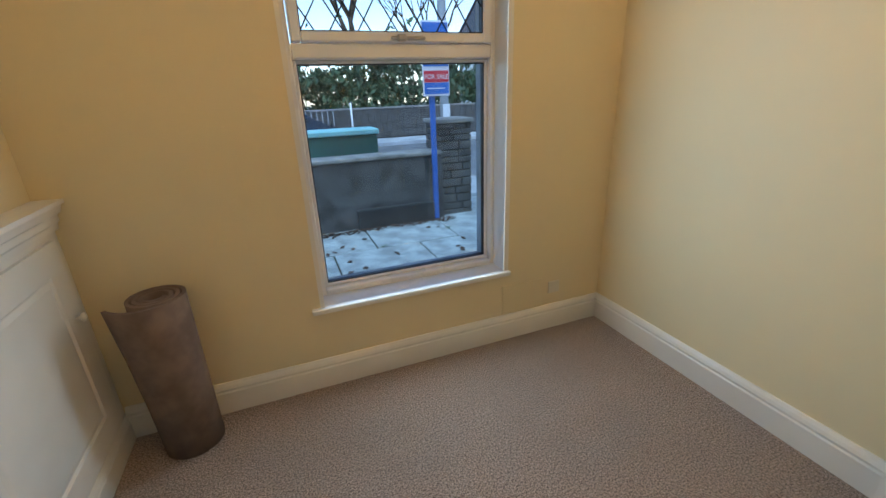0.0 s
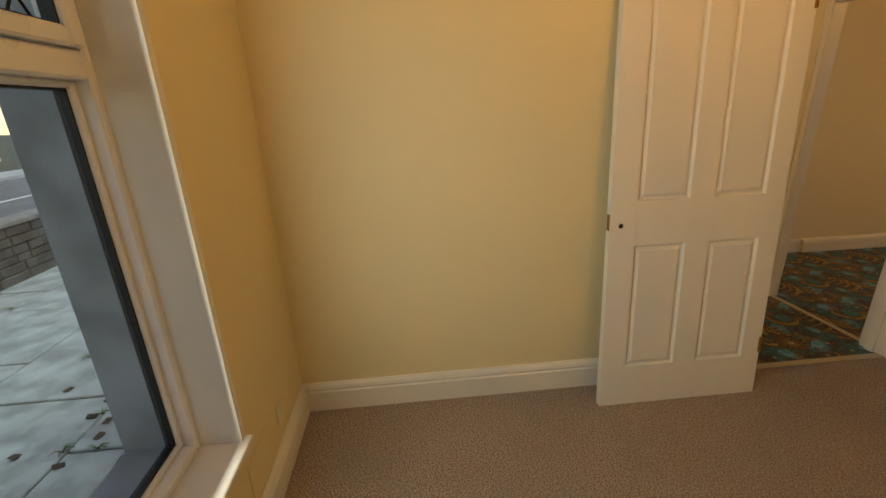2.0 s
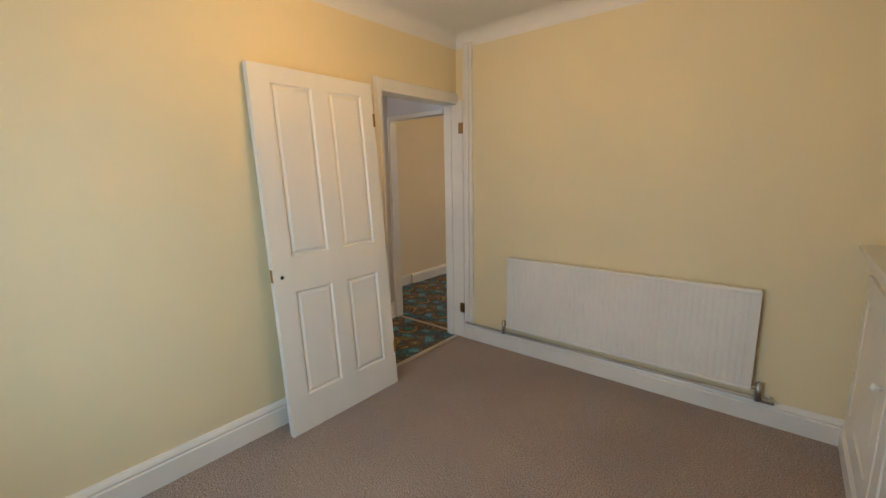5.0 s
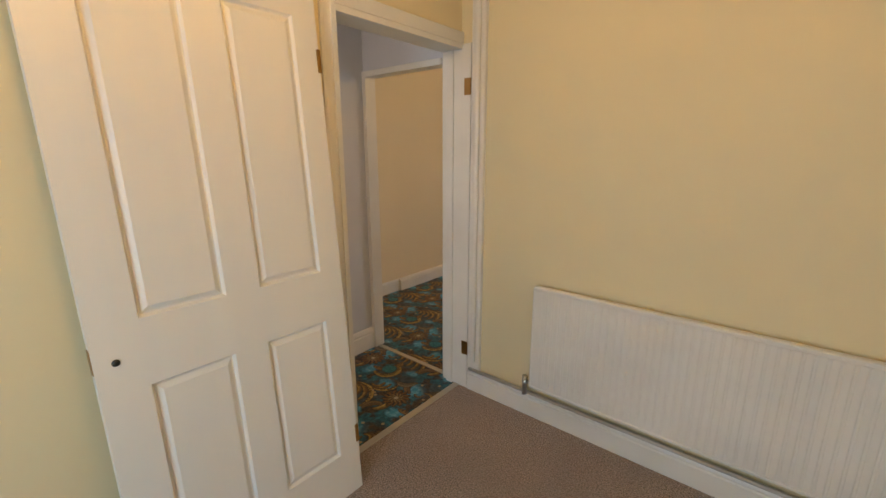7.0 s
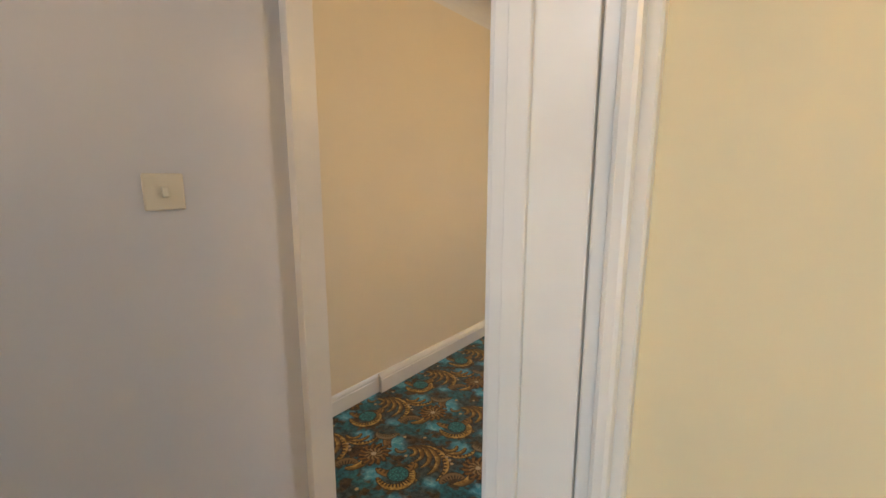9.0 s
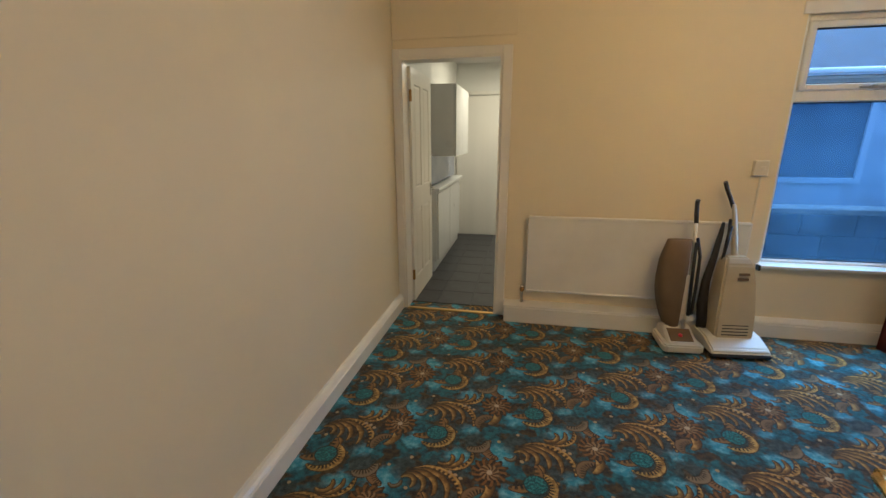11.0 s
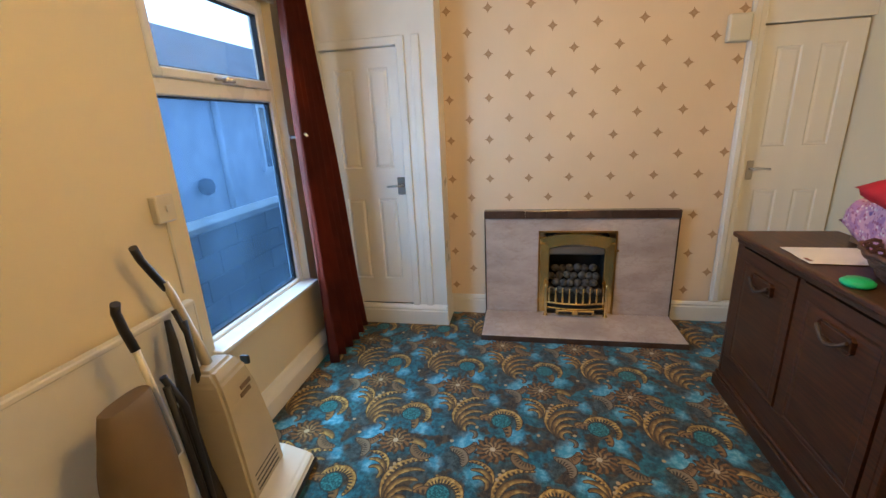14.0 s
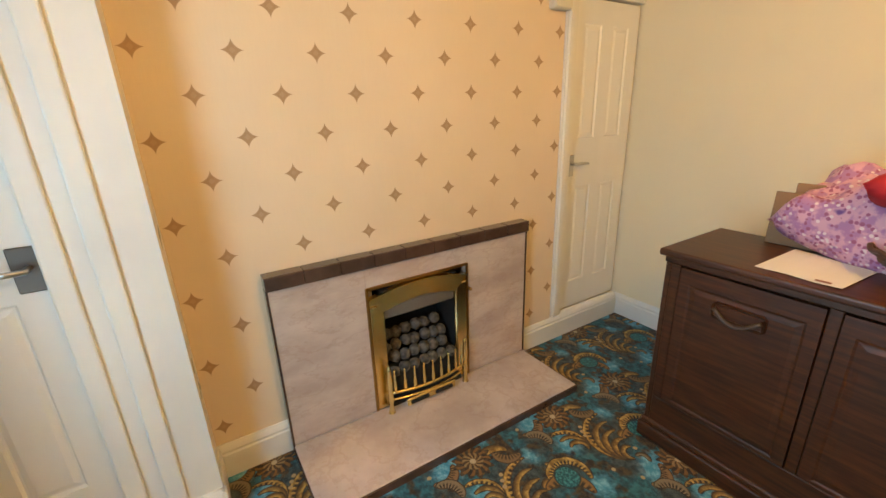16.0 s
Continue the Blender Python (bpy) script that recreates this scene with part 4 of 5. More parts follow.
        x = x0 + (x1 - x0) * g - bulge * (1 - g) + 0.010 * math.cos(ph) + 0.006 * math.sin(9 * f + 5 * g)
        y = -4.190 + 0.075 * f * f + amp * math.sin(ph) + 0.008 * math.sin(5 * f + 7 * g)
        row.append(bm.verts.new((x, y, z)))
    grid.append(row)
for a, b in zip(grid, grid[1:]):
    for i in range(cols):
        bm.faces.new((a[i], a[i + 1], b[i + 1], b[i])).smooth = True
bmesh.ops.solidify(bm, geom=bm.faces[:], thickness=0.003)
ct = thing("curtain", "dark red-brown curtain drawn to one side", "curtain")
part("cloth", bm, CURTAIN, ct)
for x in (0.47, 0.56, 0.65):
    part("ring", tube([(x, -4.195 + 0.022 * math.cos(a), 2.315 + 0.022 * math.sin(a)) for a in [k * math.pi / 8 for k in range(17)]], 0.003, 6), OLD_BRASS, ct)
pl = thing("curtain_pole", "white curtain pole above the window", "curtain pole")
part("rod", tube([(0.40, -4.195, 2.335), (1.66, -4.195, 2.335)], 0.0095, 12), GLOSS, pl)
for x in (0.40, 1.66):
    part("finial", lathe([(0, -0.02), (0.014, -0.014), (0.018, 0), (0.014, 0.014), (0, 0.02)], pose(x, -4.195, 2.335, 0, 90, 0), 14), GLOSS, pl)
for x in (0.52, 1.58):
    part("bracket", box(x, x + 0.014, WS, -4.19, 2.322, 2.345, 0.002), GLOSS, pl)
hk = thing("tieback_hook", "small white curtain tieback hook", "hook")
part("arm", tube([(0.595, WS, 1.445), (0.62, -4.22, 1.445), (0.64, -4.155, 1.450), (0.70, -4.135, 1.462)], 0.008, 8), GLOSS, hk)
part("plate", box(0.575, 0.612, WS - 0.002, WS + 0.006, 1.43, 1.46, 0.002), GLOSS, hk)

# sockets on the south wall
so = thing("fused_spur", "cream plastic fused switch beside the window", "socket")
part("box", box(1.575, 1.665, WS - 0.002, WS + 0.032, 1.165, 1.27, 0.005), PLASTIC, so)
part("rocker", box(1.600, 1.625, WS + 0.032, WS + 0.038, 1.205, 1.230, 0.002), PLASTIC, so)
tagged(part("cable_trunking", box(1.598, 1.610, WS - 0.002, WS + 0.008, 0.86, 1.165, 0.002), PLASTIC), "thin cream cable run on the wall", "cable")

# radiator
r2 = radiator(1.52, 0.61, "cream plain panel radiator behind the vacuum cleaners", Matrix(((-1, 0, 0, 3.145), (0, -1, 0, WS + 0.060), (0, 0, 1, 0.235), (0, 0, 0, 1))), False)
bm = tube([(-0.03, 0.014, -0.10), (-0.03, 0.014, 0.045)], 0.013, 12)
add_tube(bm, [(-0.03, 0.014, 0.02), (0.02, 0.014, 0.02)], 0.010, 10)
part("valve", bm, CHROME, r2)
part("valve_cap", lathe([(0, 0), (0.017, 0), (0.017, 0.035), (0.012, 0.04), (0, 0.04)], pose(-0.03, 0.014, 0.02, 90, 0, 0), 14), OLD_BRASS, r2)

# ---------------------------------------------------------------- cupboard in the corner
cb = tagged(new("corner_cupboard"), "white built-in cupboard with four-panel door", "cupboard")
part("front", boxes((0.07, 0.112, -3.735, -3.47, 0.10, H2 - 0.05), (0.07, 0.112, -4.29, -3.735, 1.985, H2 - 0.05), (0.07, 0.112, -4.29, -4.275, 0.10, 1.985)), GLOSS, cb)
part("side", box(-0.118, 0.071, -3.495, -3.472, 0.10, H2 - 0.05), GLOSS, cb)
bm = bmesh.new()
for y in (-3.732, -3.630):
    add_box(bm, 0.110, 0.126, y, y + 0.055, 0.14, 2.04, 0.006, seg=2)
add_box(bm, 0.110, 0.124, -4.285, -3.675, 1.985, 2.04, 0.005)
part("architrave", bm, GLOSS, cb)
bm = bmesh.new()
skirting(bm, (0.112, -3.462), (0.112, -4.29), 0.155, 0.030)
skirting(bm, (-0.118, -3.472), (0.138, -3.472), 0.155, 0.012)
part("skirting", bm, GLOSS, cb)
leaf = part("cupboard_door", panelled_leaf(0.535, 1.82, 0.03, [(0.085, 0.225, 0.20, 0.82), (0.325, 0.465, 0.20, 0.82), (0.085, 0.225, 1.04, 1.70), (0.325, 0.465, 1.04, 1.70)], 0.008), DOOR_WHITE, cb,
            m=Matrix(((0, -1, 0, 0.100), (1, 0, 0, -4.272), (0, 0, 1, 0.160), (0, 0, 0, 1))))
p = part("backplate", box(-0.034, 0.034, -0.008, 0, -0.062, 0.062, 0.003), DARK_CHROME, leaf, "chrome lever handle plate with dark reflections in its colour", m=pose(0.515, -0.003, 0.91))
bm = tube([(0.515, -0.01, 0.915), (0.515, -0.048, 0.915), (0.48, -0.052, 0.916), (0.415, -0.050, 0.912)], 0.008, 10)
part("lever", bm, CHROME, leaf)
part("keeper", box(0.112, 0.122, -3.712, -3.694, 1.06, 1.10, 0.003), BRASS, cb)

# door in the alcove
al = thing("alcove_door", "cream four-panel cupboard door with metal lever", "door", Matrix(((0, -1, 0, -0.150), (1, 0, 0, -1.482), (0, 0, 1, 0.160), (0, 0, 0, 1))))
part("leaf", panelled_leaf(0.56, 1.80, 0.03, [(0.095, 0.235, 0.18, 0.80), (0.33, 0.47, 0.18, 0.80), (0.095, 0.235, 1.08, 1.68), (0.33, 0.47, 1.08, 1.68)], 0.006), DOOR_WHITE, al)
lever_handle(al, pose(0.050, 0, 0.93), CHROME, 1)
bm = boxes((-0.19, -0.108, -1.572, -1.488, 0.155, 2.40), (-0.19, -0.128, -1.488, -0.908, 1.968, 2.40), bevel=0.003)
add_box(bm, -0.112, -0.098, -1.560, -1.520, 0.155, 2.40, 0.005)
structure("alcove_door_frame", bm, GLOSS)
bx = thing("meter_box", "small white plastic box on the wallpaper", "junction box")
part("case", box(-0.119, -0.075, -1.70, -1.575, 1.875, 2.03, 0.006), PLASTIC, bx)
part("lid", box(-0.076, -0.070, -1.695, -1.58, 1.88, 2.025, 0.003), PLASTIC, bx)

# ---------------------------------------------------------------- fireplace
fp = thing("fireplace", "pink-grey marble tile fireplace with dark tiled shelf", "fireplace")
Y0, Y1 = -3.185, -1.848
for row in ((Y0, -2.790, 0.040, 0.785), (-2.245, Y1, 0.040, 0.785), (-2.790, -2.245, 0.690, 0.785)):
    part("surround_slab", box(-0.120, -0.070, *row, 0.002), MARBLE, fp)
for a in (Y0 - 0.008, Y1):
    part("edge_strip", box(-0.122, -0.067, a, a + 0.008, 0.02, 0.785), DARK_TILE, fp, "dark brown tiled edge")
n_t = 9
for k in range(n_t):
    a = Y0 - 0.008 + (Y1 - Y0 + 0.016) * k / n_t
    b = Y0 - 0.008 + (Y1 - Y0 + 0.016) * (k + 1) / n_t
    part("shelf_tile", box(-0.120, -0.052, a + 0.0004, b - 0.0004, 0.787, 0.846, 0.004, seg=2), DARK_TILE, fp)
part("hearth", box(-0.07, 0.335, Y0 - 0.004, Y1 + 0.004, 0.0, 0.042, 0.003), MARBLE, fp)
part("hearth_edge", boxes((0.335, 0.343, Y0 - 0.008, Y1 + 0.008, 0.0, 0.036), (-0.07, 0.335, Y0 - 0.010, Y0 - 0.004, 0.0, 0.036), (-0.07, 0.335, Y1 + 0.004, Y1 + 0.010, 0.0, 0.036)), DARK_TILE, fp, "dark brown tiled hearth edge")

gf = thing("gas_fire", "brass-framed coal-effect gas fire on the hearth", "gas fire")
fy0, fy1 = -2.788, -2.247
for a in (fy0 + 0.004, fy1 - 0.075):
    part("trim", box(-0.085, -0.062, a, a + 0.071, 0.045, 0.600, 0.006), BRASS, gf, "polished brass side trim")
    part("trim_corner", box(-0.085, -0.064, a, a + 0.071, 0.600, 0.640, 0.003), BRASS, gf)
bm = bmesh.new()
pts_o = [(fy0 + 0.004 + (fy1 - fy0 - 0.008) * k / 14, 0.640 + 0.036 * math.sin(math.pi * k / 14)) for k in range(15)]
pts_i = [(fy0 + 0.075 + (fy1 - fy0 - 0.15) * k / 14, 0.560 + 0.030 * math.sin(math.pi * k / 14)) for k in range(15)]
v = [[bm.verts.new((x, y, z)) for y, z in pts] for x, pts in ((-0.050, pts_o), (-0.064, pts_i), (-0.085, pts_i), (-0.085, pts_o))]
for a, b in zip(v, v[1:] + v[:1]):
    for k in range(14):
        bm.faces.new((a[k], a[k + 1], b[k + 1], b[k])).smooth = False
bmesh.ops.recalc_face_normals(bm, faces=bm.faces[:])
part("arched_hood", bm, BRASS, gf, "arched polished brass hood")
part("backing", boxes((-0.070, -0.064, fy0 - 0.006, fy0 + 0.006, 0.042, 0.692), (-0.070, -0.064, fy1 - 0.006, fy1 + 0.006, 0.042, 0.692), (-0.070, -0.064, fy0, fy1, 0.680, 0.694)), OLD_BRASS, gf)
part("firebox", boxes((-0.295, -0.28, fy0 + 0.05, fy1 - 0.05, 0.04, 0.66), (-0.285, -0.07, fy0 + 0.05, fy0 + 0.066, 0.04, 0.66), (-0.285, -0.07, fy1 - 0.066, fy1 - 0.05, 0.04, 0.66),
                      (-0.285, -0.07, fy0 + 0.05, fy1 - 0.05, 0.60, 0.66), (-0.285, -0.05, fy0 + 0.06, fy1 - 0.06, 0.043, 0.075)), FIRE_BLACK, gf, "black firebox")
bm = box(-0.20, -0.085, fy0 + 0.068, fy1 - 0.068, 0.505, 0.575, 0.008, m=None)
part("hood_lip", bm, FIRE_GREY, gf, "grey metal fire hood")
rnd = random.Random(4)
base = bmesh.new()
bmesh.ops.create_icosphere(base, subdivisions=2, radius=0.034)
for vv in base.verts:
    vv.co *= 0.90 + 0.22 * noise.noise(vv.co * 34)
for f in base.faces:
    f.smooth = True
coal_me = bpy.data.meshes.new("coal")
base.to_mesh(coal_me)
base.free()
coal_me.materials.append(COAL)
for row in range(4):
    for k in range(7 - row % 2):
        c = new("coal", coal_me)
        c.parent = gf
        y = -2.5175 + (k - (6 - row % 2) / 2) * 0.055 + rnd.uniform(-0.006, 0.006)
        c.matrix_basis = pose(-0.075 - 0.042 * row, y, 0.225 + 0.046 * row + rnd.uniform(-0.006, 0.006), rnd.uniform(0, 360), rnd.uniform(0, 360), rnd.uniform(0, 360))
part("coal_bed", box(-0.23, -0.055, fy0 + 0.07, fy1 - 0.07, 0.075, 0.23, 0.01), FIRE_BLACK, gf)
gy0, gy1 = -2.735, -2.300


def bow(f):
    return -0.020 + 0.035 * math.sin(math.pi * f)


bm = tube([(bow(k / 12), gy0 + (gy1 - gy0) * k / 12, 0.150) for k in range(13)], 0.008, 10)
add_tube(bm, [(bow(k / 12) - 0.01, gy0 + (gy1 - gy0) * k / 12, 0.105) for k in range(13)], 0.006, 10, 1.0)
part("grate_rail", bm, BRASS, gf)
for k in range(9):
    f = (k + 0.5) / 9
    part("grate_bar", lathe([(0, 0.150), (0.0075, 0.155), (0.0095, 0.185), (0.006, 0.225), (0.004, 0.262), (0.006, 0.268), (0, 0.275)], pose(bow(f), gy0 + (gy1 - gy0) * f, 0), 10), BRASS, gf)
for y in (gy0, gy1):
    part("grate_post", lathe([(0.018, 0.042), (0.013, 0.055), (0.010, 0.085), (0.015, 0.125), (0.011, 0.16), (0.014, 0.22), (0.009, 0.27), (0.011, 0.285), (0.005, 0.295), (0, 0.305)], pose(-0.02, y, 0), 12), BRASS, gf)
bm = box(-0.005, 0.005, -2.66, -2.38, 0.055, 0.095, 0.004)
part("ash_cover", bm, BRASS, gf)
for s in (-1, 1):
    part("ash_cover_inset", box(0.005, 0.009, -2.52 + s * 0.07 - 0.05, -2.52 + s * 0.07 + 0.05, 0.062, 0.082, 0.003), FIRE_BLACK, gf)
part("control_knob", lathe([(0, 0), (0.008, 0), (0.008, 0.02), (0, 0.022)], pose(-0.068, fy1 + 0.012, 0.55, 0, 90, 0), 12), OLD_BRASS, gf)

# ---------------------------------------------------------------- sideboard
sb = thing("sideboard", "dark polished oak sideboard with two panelled doors", "sideboard")
SX0, SX1, SF, SBK = 0.705, 1.740, -1.830, -1.400
part("top", box(SX0 - 0.022, SX1 + 0.022, SF - 0.025, SBK + 0.01, 0.862, 0.890, 0.009, seg=3), OAK, sb)
part("frieze", box(SX0 - 0.004, SX1 + 0.004, SF - 0.006, SBK, 0.835, 0.862, 0.004), OAK, sb)
part("side_panel", box(SX0, SX0 + 0.022, SF, SBK, 0.07, 0.836, 0.003), OAK, sb)
part("side_panel", box(SX1 - 0.022, SX1, SF, SBK, 0.07, 0.836, 0.003), OAK, sb)
part("back_panel", box(SX0 + 0.022, SX1 - 0.022, SBK - 0.012, SBK, 0.07, 0.836), OAK, sb)
bm = boxes((SX0 + 0.022, SX0 + 0.060, SF, SF + 0.022, 0.22, 0.835), (SX1 - 0.060, SX1 - 0.022, SF, SF + 0.022, 0.22, 0.835), (1.205, 1.240, SF, SF + 0.022, 0.22, 0.835), (SX0 + 0.022, SX1 - 0.022, SF, SF + 0.022, 0.07, 0.22), bevel=0.003)
part("face_frame", bm, OAK, sb)
bm = box(SX0 - 0.016, SX1 + 0.016, SF - 0.020, SBK, 0.0, 0.075, 0.008, seg=2)
add_box(bm, SX0 - 0.008, SX1 + 0.008, SF - 0.012, SBK, 0.075, 0.100, 0.006)
part("plinth", bm, OAK, sb)
for x0, x1 in ((SX0 + 0.064, 1.202), (1.243, SX1 - 0.064)):
    w, h = x1 - x0, 0.600
    d = part("cupboard_door", panelled_leaf(w, h, 0.020, [(0.035, w - 0.035, 0.012, h - 0.060)], 0.0025), OAK, sb, m=pose(x0, SF - 0.006, 0.228))
    cx = w / 2
    bm = box(cx - 0.085, cx + 0.085, -0.010, -0.002, h - 0.150, h - 0.085, 0.012)
    part("handle_plate", bm, OAK, d, "carved wooden handle plate")
    part("drop_handle", tube([(cx - 0.075 + 0.150 * k / 12, -0.022 - 0.012 * math.sin(math.pi * k / 12), h - 0.105 - 0.040 * math.sin(math.pi * k / 12)) for k in range(13)], 0.008, 10, 0.7), DULL_BRONZE, d, "dull metal drop handle")

# things on the sideboard
TOP = 0.890
bm = bmesh.new()
vs = [bm.verts.new(p) for p in ((0.985, -1.800, 0.0015), (1.215, -1.815, 0.0015), (1.235, -1.575, 0.002), (0.995, -1.500, 0.002))]
bm.faces.new(vs)
bmesh.ops.subdivide_edges(bm, edges=bm.edges[:], cuts=6, use_grid_fill=True)
for q in bm.verts:
    q.co.z += 0.003 * math.sin(q.co.x * 22) ** 2
bmesh.ops.solidify(bm, geom=bm.faces[:], thickness=0.0008)
pp = thing("letter", "white folded letter on the sideboard", "paper", pose(0, 0, TOP + 0.001))
part("sheet", bm, PAPER, pp)
part("print", box(1.145, 1.185, -1.800, -1.785, 0.0038, 0.0044), INK, pp, "small printed mark")

bk = thing("basket", "dark wicker basket holding folded cloths", "basket", pose(1.46, -1.60, TOP))
wb = bmesh.new()
for lev in range(7):
    f = lev / 6
    rx, ry, z = 0.17 + 0.085 * f, 0.10 + 0.055 * f, 0.007 + 0.088 * f
    ring = [(rx * math.cos(a), ry * math.sin(a), z + 0.004 * math.sin(14 * a + lev * math.pi)) for a in [2 * math.pi * k / 56 for k in range(57)]]
    add_tube(wb, ring, 0.0075, 6)
part("weave", wb, WICKER, bk)
wb = bmesh.new()
for k in range(28):
    a = 2 * math.pi * k / 28
    add_tube(wb, [(0.165 * math.cos(a), 0.095 * math.sin(a), 0.002), (0.255 * math.cos(a), 0.155 * math.sin(a), 0.10)], 0.004, 5)
part("stakes", wb, WICKER, bk)
part("bottom", lathe([(0, 0.0), (0.168, 0.0), (0.168, 0.008), (0, 0.008)], Matrix.Diagonal((1, 0.6, 1, 1)), 32), WICKER, bk)


def cushion(w, h, t, seed, puff=1.0):
    """A soft filled cloth form, w by h, t thick, with creases."""
    bm = bmesh.new()
    n = 22
    g = {}
    for s in (1, -1):
        for i in range(n + 1):
            for k in range(n + 1):
                u, v = 2 * i / n - 1, 2 * k / n - 1
                edge = i in (0, n) or k in (0, n)
                if edge and s < 0:
                    g[s, i, k] = g[1, i, k]
                    continue
                body = ((1 - u ** 4) * (1 - v ** 4)) ** 0.45
                pull = 1 - 0.10 * (u * u) * (1 - v * v) - 0.0
                q = noise.noise((u * 2.1 + seed, v * 2.1, s)) * 0.3 + noise.noise((u * 6 + seed, v * 6, s)) * 0.12
                g[s, i, k] = bm.verts.new((w / 2 * u * (1 - 0.07 * (1 - v * v) * abs(u)), h / 2 * v * pull, s * t / 2 * body * (1 + q * puff)))
    for s in (1, -1):
        for i in range(n):
            for k in range(n):
                f = [g[s, i, k], g[s, i + 1, k], g[s, i + 1, k + 1], g[s, i, k + 1]]
                bm.faces.new(f if s > 0 else f[::-1]).smooth = True
    return bm


tagged(part("folded_blanket", cushion(0.62, 0.34, 0.26, 3, 2.2), FLORAL, m=pose(1.235, -1.430, TOP + 0.115, 18, 8, -8)), "crumpled pink and purple floral blanket on the sideboard", "cloth")
tagged(part("cushion", cushion(0.42, 0.33, 0.12, 8, 1.0), RED_CLOTH, m=pose(1.34, -1.500, TOP + 0.235, -12, 6, 10)), "plump red velvet cushion on folded cloths", "cushion")
tagged(part("cushion", cushion(0.50, 0.36, 0.14, 12, 0.8), WHITE_CLOTH, m=pose(1.44, -1.44, TOP + 0.315, -6, 3, -5)), "cream white cushion lying on a red one", "cushion")
tagged(part("plastic_case", lathe([(0, 0), (0.036, 0), (0.046, 0.008), (0.046, 0.016), (0.034, 0.026), (0, 0.028)], pose(1.435, -1.800, TOP + 0.0005), 28), GREEN_PLASTIC), "small round green plastic case", "case")
for x, tilt, hgt in ((0.885, 10, 0.20), (0.935, 14, 0.235)):
    tagged(part("cardboard_sheet", box(0, 0.19, 0, 0.012, 0, hgt, 0.002), CARDBOARD, m=pose(x, -1.475 + 0.02 * (x > 0.9), TOP + 0.001, 0, 0, 0) @ Matrix.Rotation(radians(-tilt * 0.4), 4, "X")), "brown cardboard sheet standing behind cloth", "cardboard", "cardboard sheets")

# ---------------------------------------------------------------- vacuum cleaners
va = thing("vacuum_cleaner", "old upright vacuum cleaner with brown cloth bag", "vacuum cleaner", pose(2.095, -3.985, 0, 0, 0, 4))
bm = bmesh.new()
add_prism(bm, ((-0.115, -0.16), (0.115, -0.16), (0.135, -0.13), (0.120, 0.10), (0.060, 0.16), (-0.060, 0.16), (-0.120, 0.10), (-0.135, -0.13)), pose(0, 0.0, 0.012), 0.055)
bmesh.ops.bevel(bm, geom=bm.edges[:], offset=0.010, segments=2, affect="EDGES")
bm.transform(Matrix.Scale(-1, 4, (0, 1, 0)))
bmesh.ops.reverse_faces(bm, faces=bm.faces[:])
part("base", bm, CREAM_PLASTIC, va, "cream plastic cleaner head")
bm = bmesh.new()
add_prism(bm, ((-0.10, 0.055), (-0.10, 0.120), (-0.06, 0.142), (0.0, 0.134), (0.142, 0.064), (0.142, 0.055)), Matrix(((0, 0, 1, -0.095), (1, 0, 0, 0), (0, 1, 0, 0), (0, 0, 0, 1))), 0.19)
bmesh.ops.bevel(bm, geom=bm.edges[:], offset=0.008, segments=2, affect="EDGES")
part("motor_hood", bm, CREAM_PLASTIC, va)
part("hood_badge", box(-0.074, 0.074, 0.010, 0.120, 0.0, 0.005, 0.001, m=pose(0, 0.006, 0.131, -26.2, 0, 0)), BAG_BROWN, va, "brown hood panel")
part("dial", lathe([(0, 0), (0.015, 0), (0.013, 0.006), (0, 0.006)], pose(0.0, 0.072, 0.1035, -26.2, 0, 0), 14), SIGN_RED, va, "round red badge")
bm = bmesh.new()
lev = []
for j in range(15):
    f = j / 14
    z = 0.10 + 0.65 * f
    wx = 0.030 + 0.055 * math.sin(math.pi * min(1.0, 0.06 + f * 0.72)) + 0.012 * f
    wy = 0.030 + 0.075 * math.sin(math.pi * min(1.0, 0.15 + f * 0.75)) - 0.02 * f
    yc = -0.075 + 0.010 * f + 0.02 * math.sin(math.pi * f)
    ring = []
    for k in range(20):
        a = 2 * math.pi * k / 20
        s, c = math.sin(a), math.cos(a)
        wob = 1 + 0.09 * noise.noise((3 * c, 3 * s, z * 7))
        ring.append(bm.verts.new((wx * math.copysign(abs(c) ** 0.7, c) * wob + 0.005 + 0.062 * math.sin(math.pi * min(1.0, 0.05 + f * 0.80)), yc + wy * math.copysign(abs(s) ** 0.8, s) * wob, z)))
    lev.append(ring)
for a, b in zip(lev, lev[1:]):
    for k in range(20):
        bm.faces.new((a[k], a[(k + 1) % 20], b[(k + 1) % 20], b[k])).smooth = True
bm.faces.new(lev[0][::-1])
bm.faces.new(lev[-1])
part("dust_bag", bm, BAG_BROWN, va, "brown cloth dust bag")
part("bag_stripe", box(-0.035, -0.005, 0.012, 0.018, 0.20, 0.52, 0.002), CREAM_PLASTIC, va, "cream lettered bag stripe")
part("handle_tube", tube([(-0.035, 0.01, 0.10), (-0.045, -0.005, 0.40), (-0.055, -0.05, 0.70), (-0.060, -0.085, 0.88)], 0.011, 12), CREAM_PLASTIC, va)
part("grip", tube([(-0.060, -0.082, 0.86), (-0.062, -0.105, 0.93), (-0.062, -0.115, 0.985), (-0.060, -0.105, 1.015)], 0.017, 12, 0.8), BLACK, va, "dark brown grip")
